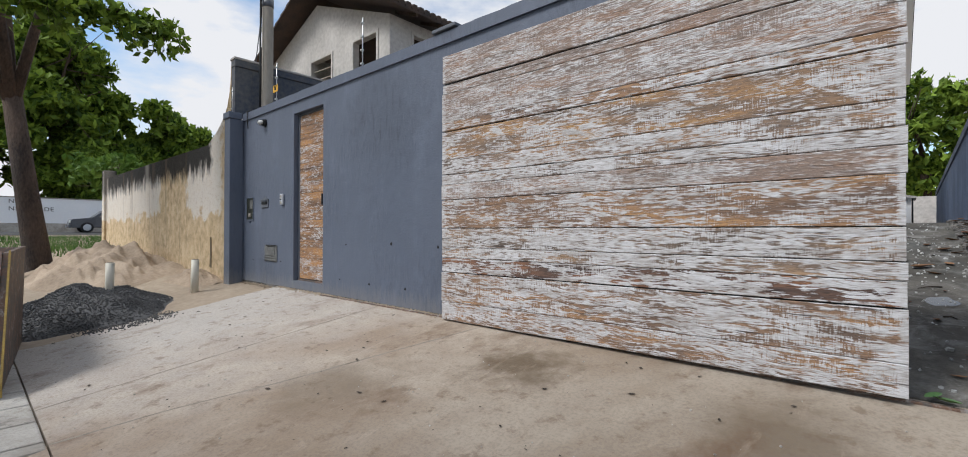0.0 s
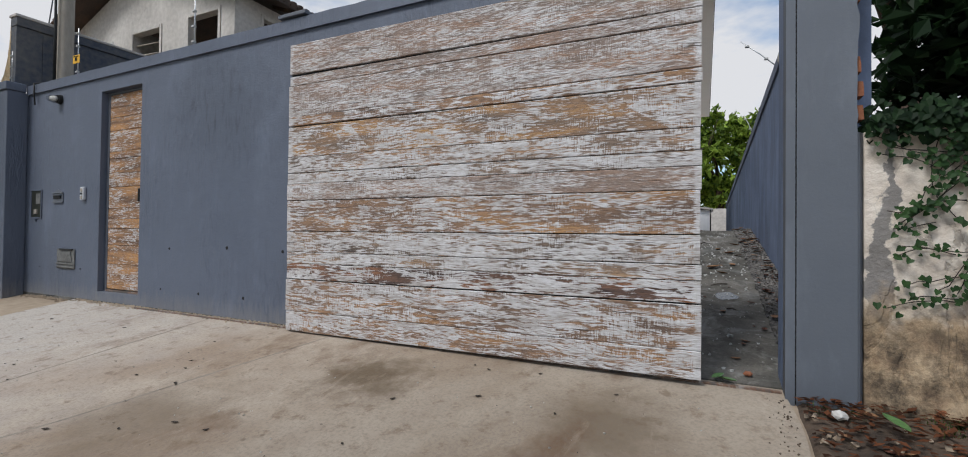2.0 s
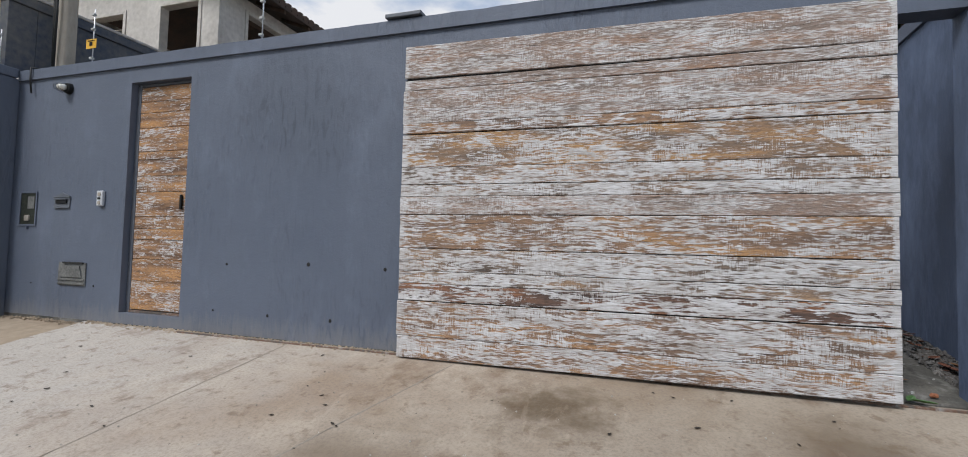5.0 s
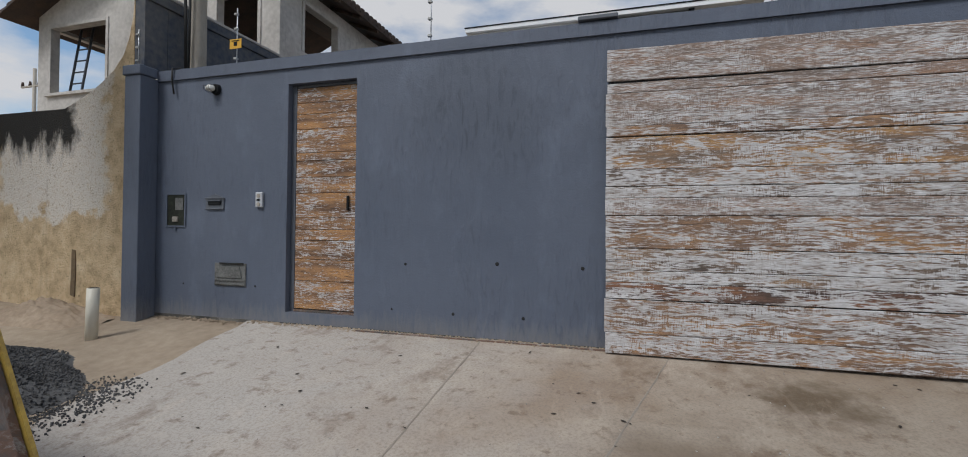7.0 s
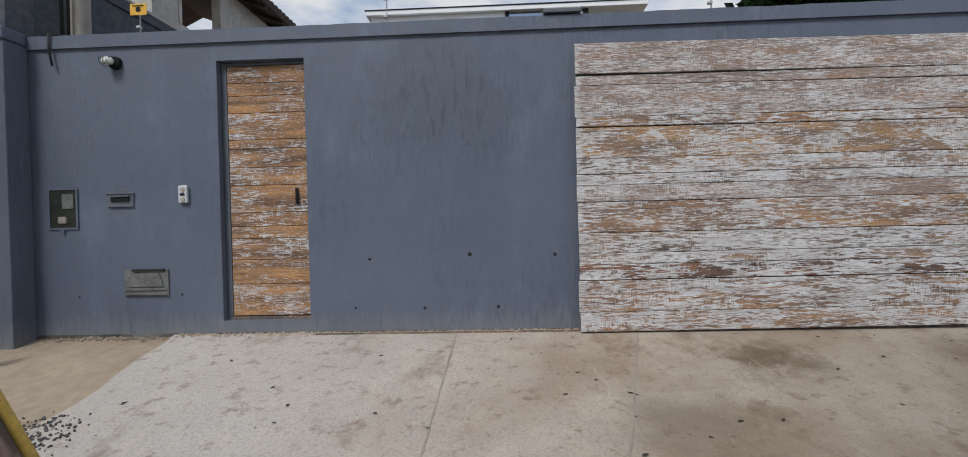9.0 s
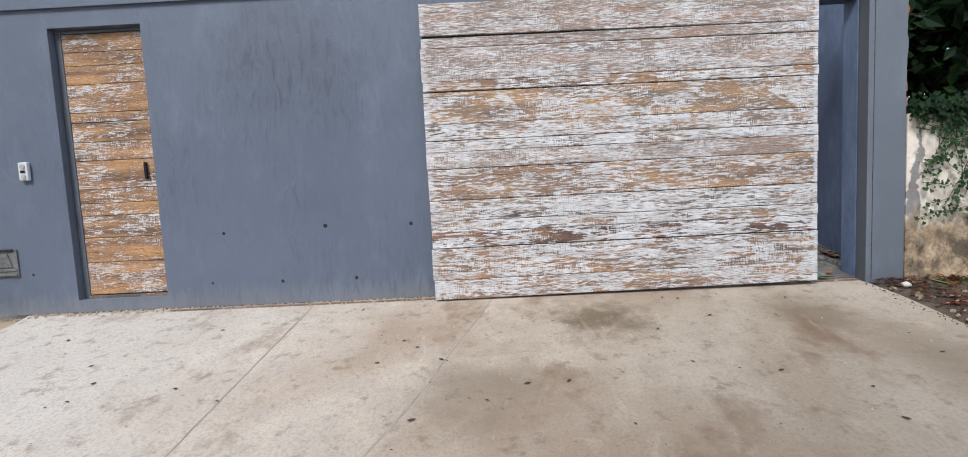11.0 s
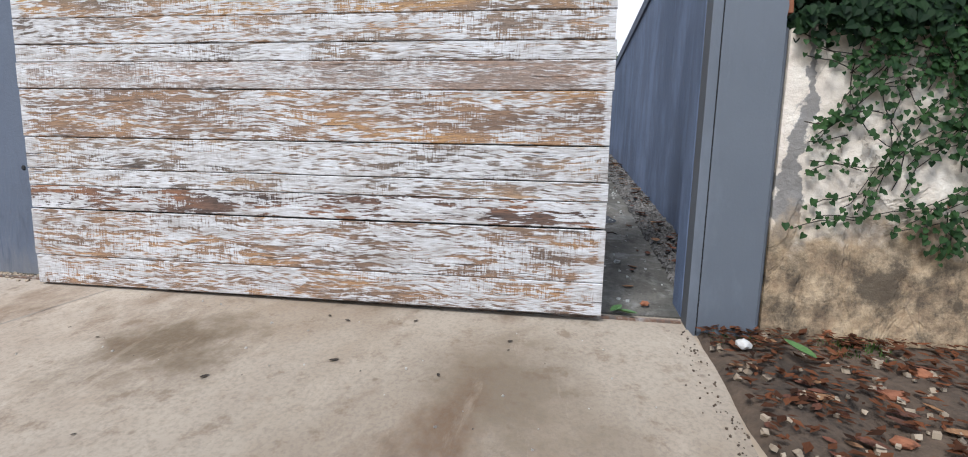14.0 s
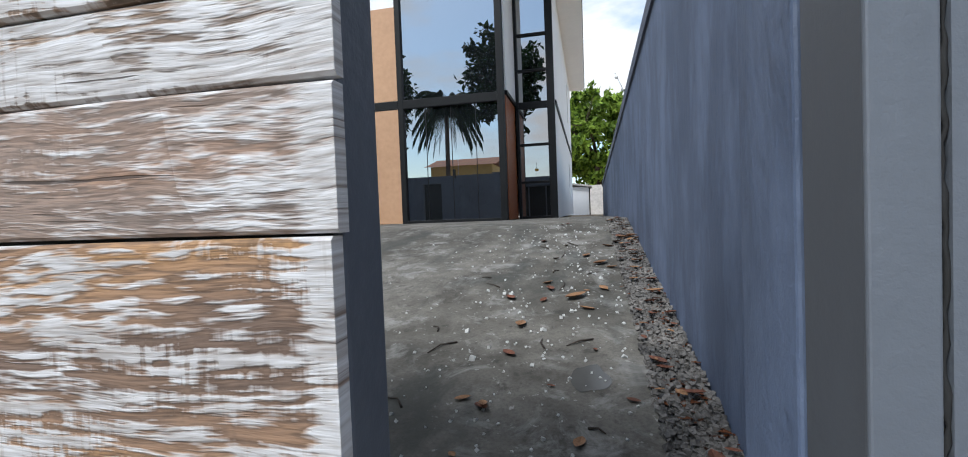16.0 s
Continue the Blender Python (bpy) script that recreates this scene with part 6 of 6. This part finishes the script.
grass("weeds", 420, (0.98, 1.22, 2.70, 2.85), 0.045, 7, "short weeds at the foot of the white wall")
grass("weeds", 260, (0.53, 0.74, 2.72, 2.84), 0.035, 9, "short weeds at the foot of the gate pillar")


def flat_leaf(w, l, curl):
    """A dry leaf: pointed outline, folded along its rib."""
    bm = bmesh.new()
    n = 6
    mid, le, ri = [], [], []
    for i in range(n + 1):
        t = i / n
        y = (t - 0.5) * l
        z = curl * (2 * t - 1) ** 2
        k = w * 0.5 * math.sin(math.pi * t) ** 0.8 if 0 < t < 1 else 0.0
        mid.append(bm.verts.new((0, y, z)))
        le.append(bm.verts.new((-k - 0.0005, y, z + k * 0.45)))
        ri.append(bm.verts.new((k + 0.0005, y, z + k * 0.45)))
    for i in range(n):
        bm.faces.new((mid[i], mid[i + 1], le[i + 1], le[i]))
        bm.faces.new((ri[i], ri[i + 1], mid[i + 1], mid[i]))
    me = bpy.data.meshes.new("leaf")
    bm.to_mesh(me)
    bm.free()
    return me


LEAF_MESH = []
for m in (M_DRYLEAF, M_REDLEAF, M_TWIG):
    me = flat_leaf(0.055, 0.12, 0.012)
    me.materials.append(m)
    LEAF_MESH.append(me)


def strew(mesh, x, y, z, scale, seed, label, group, name="fallen_leaf", cat="leaf"):
    r = random.Random(seed)
    ob = new(name, mesh)
    ob.matrix_basis = pose(x, y, z, r.uniform(-8, 8), r.uniform(-8, 8), r.uniform(0, 360)) @ Matrix.Diagonal((scale, scale, scale, 1))
    return tagged(ob, label, cat, group)


rl = random.Random(77)
# on the pavement: small dark bits of leaf
for i in range(130):
    x, y = rl.uniform(-6.1, 0.2), rl.uniform(0.4, 2.8)
    strew(LEAF_MESH[2], x, y, pave(y) + 0.003, 0.08 + 0.30 * rl.random() ** 2, i, "small dark dry leaf scrap on the concrete pavement", "leaf scraps on the pavement", "leaf_scrap")
# on the driveway and its gravel strip
for i in range(110):
    y = 3.2 + 5.6 * rl.random() ** 1.2
    x = rl.uniform(0.53, 0.74) if i % 3 else rl.uniform(-0.3, 0.5)
    strew(LEAF_MESH[i % 2], x, y, drive_z(y) + (0.036 if x > 0.53 else 0.006), rl.uniform(0.35, 1.15), 200 + i, "curled brown dead leaf on the driveway edge", "dead leaves by the driveway", "dead_leaf")
for x, y, s in ((0.17, 5.75, 1.6), (0.36, 6.6, 1.4)):
    strew(LEAF_MESH[0], x, y, drive_z(y) + 0.012, s, 3, "large curled tan dead leaf on the driveway", "dead leaves by the driveway")
# litter under the white wall
for i in range(110):
    x, y = 0.52 + 1.9 * rl.random(), rl.uniform(1.3, 2.84)
    strew(LEAF_MESH[1 if i % 3 else 0], x, y, ground_z(x, y) + 0.035, rl.uniform(0.35, 0.9), 400 + i, "reddish rotten leaf on dark soil", "rotten leaves under the white wall", "rotten_leaf")


def litter(name, n, place, size, material, seed, label):
    """Many small leaf scraps lying nearly flat, joined into one mesh."""
    r = random.Random(seed)
    verts, faces = [], []
    for i in range(n):
        x, y, z = place(r)
        k = size * r.uniform(0.4, 1.5)
        a = r.uniform(0, 6.283)
        dx, dy = math.cos(a), math.sin(a)
        t1, t2 = r.uniform(-0.5, 0.5), r.uniform(-0.35, 0.6)
        b = len(verts)
        verts += [(x - dx * k, y - dy * k, z - t1 * k * 0.6), (x - dy * k * 0.5, y + dx * k * 0.5, z + t2 * k * 0.5), (x + dx * k, y + dy * k, z + t1 * k * 0.6), (x + dy * k * 0.5, y - dx * k * 0.5, z + t2 * k * 0.4)]
        faces += [(b, b + 1, b + 2), (b, b + 2, b + 3)]
    return tagged(raw(name, verts, faces, material), label, "leaf litter", kind="stuff")


def under_wall(r):
    x, y = 0.5 + 2.2 * r.random(), 2.85 - 1.7 * r.random() ** 1.5
    return x, y, ground_z(x, y) + 0.045 + r.uniform(0, 0.02)


def strip_place(r):
    y = 3.05 + 6.0 * r.random() ** 1.2
    return r.gauss(0.66, 0.06), y, drive_z(y) + 0.008 + r.uniform(0, 0.015)


litter("leaf_litter", 2300, under_wall, 0.022, M_LITTER, 5, "dense reddish rotten leaf litter on dark soil")
litter("leaf_litter", 420, strip_place, 0.022, M_LITTER, 6, "brown leaf litter on the gravel strip")
mud = tagged(sheet("soil_bed", [0.40 + 0.06 * i for i in range(60)], [0.3 + 0.128 * i for i in range(21)], lambda x, y: ground_z(x, y) + 0.022 + 0.02 * noise.noise((x * 5, y * 5, 2)) - (0.05 if x < 0.47 else 0), M_MUD), "dark soil with leaf litter beside the pavement", "soil", kind="structure")
P, S = [], []
for i in range(420):
    x, y = 0.46 + 2.0 * rl.random(), rl.uniform(1.0, 2.84)
    P.append((x, y, ground_z(x, y) + 0.03))
    S.append(rl.uniform(0.005, 0.018))
tagged(rocks("soil_stones", P, S, M_SOIL, None, 7), "small stones and crumbs on the dark soil", "stones", kind="stuff")


def lump(name, at, size, material, seed, label, cat):
    bm = bmesh.new()
    bmesh.ops.create_icosphere(bm, subdivisions=2, radius=1)
    for v in bm.verts:
        k = 1 + 0.35 * noise.noise(v.co * 1.6 + Vector((seed, 0, 0)))
        v.co = Vector((v.co.x * size[0] * k, v.co.y * size[1] * k, v.co.z * size[2] * k))
    ob = part(name, bm, material)
    ob.location = at
    return tagged(ob, label, cat)


lump("stone", (0.635, 2.70, 0.435), (0.032, 0.028, 0.022), M_STONE, 1, "pale broken stone on dark soil", "stone")
for i, (x, y, s) in enumerate(((1.05, 2.45, 0.045), (1.25, 2.62, 0.04), (0.92, 2.2, 0.035), (1.5, 2.5, 0.05), (1.15, 2.05, 0.05), (1.75, 2.66, 0.07), (0.8, 1.9, 0.04), (1.4, 2.2, 0.06))):
    lump("brick_fragment", (x, y, ground_z(x, y) + 0.03), (s, s * 0.7, s * 0.5), M_BRICK, i, "broken red brick fragment on dark soil", "brick")
lump("brick_fragment", (0.30, 3.05, 0.485), (0.022, 0.016, 0.014), M_BRICK, 5, "small red brick chip at the gate opening", "brick")
gl = flat_leaf(0.09, 0.22, 0.015)
gl.materials.append(M_GREENLEAF)
strew(gl, 0.81, 2.62, 0.455, 0.72, 2, "long green fallen leaf on dark soil", "", "green_leaf")
strew(gl, 0.19, 2.93, 0.468, 0.62, 8, "crumpled green leaf beside the gate", "", "green_leaf")
strew(gl, 0.15, 2.96, 0.474, 0.45, 31, "crumpled green leaf beside the gate", "", "green_leaf")

# crumbs of soil and leaf spilt over the pavement's corner
P, S = [], []
for i in range(260):
    y = rl.uniform(0.6, 2.84)
    x = 0.455 - abs(rl.gauss(0, 0.05)) + 0.03 * noise.noise((y * 5, 0, 3))
    P.append((x, y, pave(y) + 0.002))
    S.append(rl.uniform(0.0012, 0.0045))
tagged(rocks("soil_crumbs", P, S, M_MUD, None, 23), "crumbs of dark soil spilt on the pavement's edge", "soil", kind="stuff")

# gravel strip between the driveway and its wall
P, S = [], []
for i in range(5200):
    y = 3.0 + 6.2 * rl.random() ** 1.35
    x = rl.uniform(0.51, 0.757)
    P.append((x, y, drive_z(y) - 0.010 + rl.uniform(0, 0.026)))
    S.append(rl.uniform(0.008, 0.017))
tagged(rocks("gravel_strip", P, S, M_PEBBLE, None, 9), "strip of grey gravel along the driveway wall", "gravel", kind="stuff")
tagged(sheet("gravel_bed", [0.525, 0.765], [2.98, 8.65, 9.3], lambda x, y: drive_z(y) - 0.012, M_GRAVEL), "dark gravel bed", "gravel bed", kind="structure")
# lime specks and small twigs on the driveway
P, S = [], []
for i in range(620):
    y = 3.1 + 5.4 * rl.random()
    x = rl.gauss(0.15, 0.55)
    if x < -1.6 or x > 0.5:
        continue
    P.append((x, y, drive_z(y) + 0.0015))
    S.append(rl.uniform(0.003, 0.010) * (2.0 if rl.random() < 0.12 else 1))
tagged(rocks("lime_specks", P, S, M_SPECK, None, 11), "pale lime specks scattered on the driveway", "specks", kind="stuff")
for i in range(15):
    y = rl.uniform(3.4, 8.3)
    x = rl.uniform(-1.0, 0.45)
    L = rl.uniform(0.06, 0.2)
    a = rl.uniform(0, 6.28)
    ob = part("twig", tube([(0, 0, 0.004), (L * 0.5, rl.uniform(-0.02, 0.02), 0.012), (L, rl.uniform(-0.03, 0.03), 0.005)], [0.006, 0.005, 0.003], 5), M_TWIG)
    ob.matrix_basis = pose(x, y, drive_z(y), math.degrees(math.atan(0.16)), 0, 0) @ pose(0, 0, 0, 0, 0, math.degrees(a))
    tagged(ob, "short dark twig lying on the driveway", "twig", "twigs on the driveway")
bm = bmesh.new()
ring = []
for i in range(22):
    a = 2 * math.pi * i / 22
    r = 1 + 0.35 * noise.noise((math.cos(a) * 1.4, math.sin(a) * 1.4, 4))
    x, y = 0.25 + 0.085 * r * math.cos(a), 4.67 + 0.13 * r * math.sin(a)
    ring.append(bm.verts.new((x, y, drive_z(y) + 0.0025)))
bm.faces.new(ring)
tagged(part("puddle", bm, M_PUDDLE), "small shallow puddle on the damp driveway", "puddle")
# small stones on the pavement
P, S = [], []
for i in range(220):
    x, y = rl.uniform(-6.2, 0.25), rl.uniform(0.4, 2.9)
    P.append((x, y, pave(y) + 0.001))
    S.append(rl.uniform(0.002, 0.006))
tagged(rocks("pavement_grit", P, S, M_KERB, None, 13), "pale grit scattered on the pavement", "grit", kind="stuff")
# crumbs of render and sand along the foot of the street wall
P, S = [], []
for i in range(900):
    x = rl.uniform(-7.6, -2.9) if i % 4 else rl.uniform(-7.6, -5.0)
    y = 2.965 - abs(rl.gauss(0, 0.035))
    P.append((x, y, (pave(y) if x > -6.4 else ground_z(x, y) + 0.005) + 0.001))
    S.append(rl.uniform(0.003, 0.011))
tagged(rocks("wall_foot_crumbs", P, S, M_SOIL, None, 17), "crumbs of render and dirt along the wall's foot", "crumbs", kind="stuff")
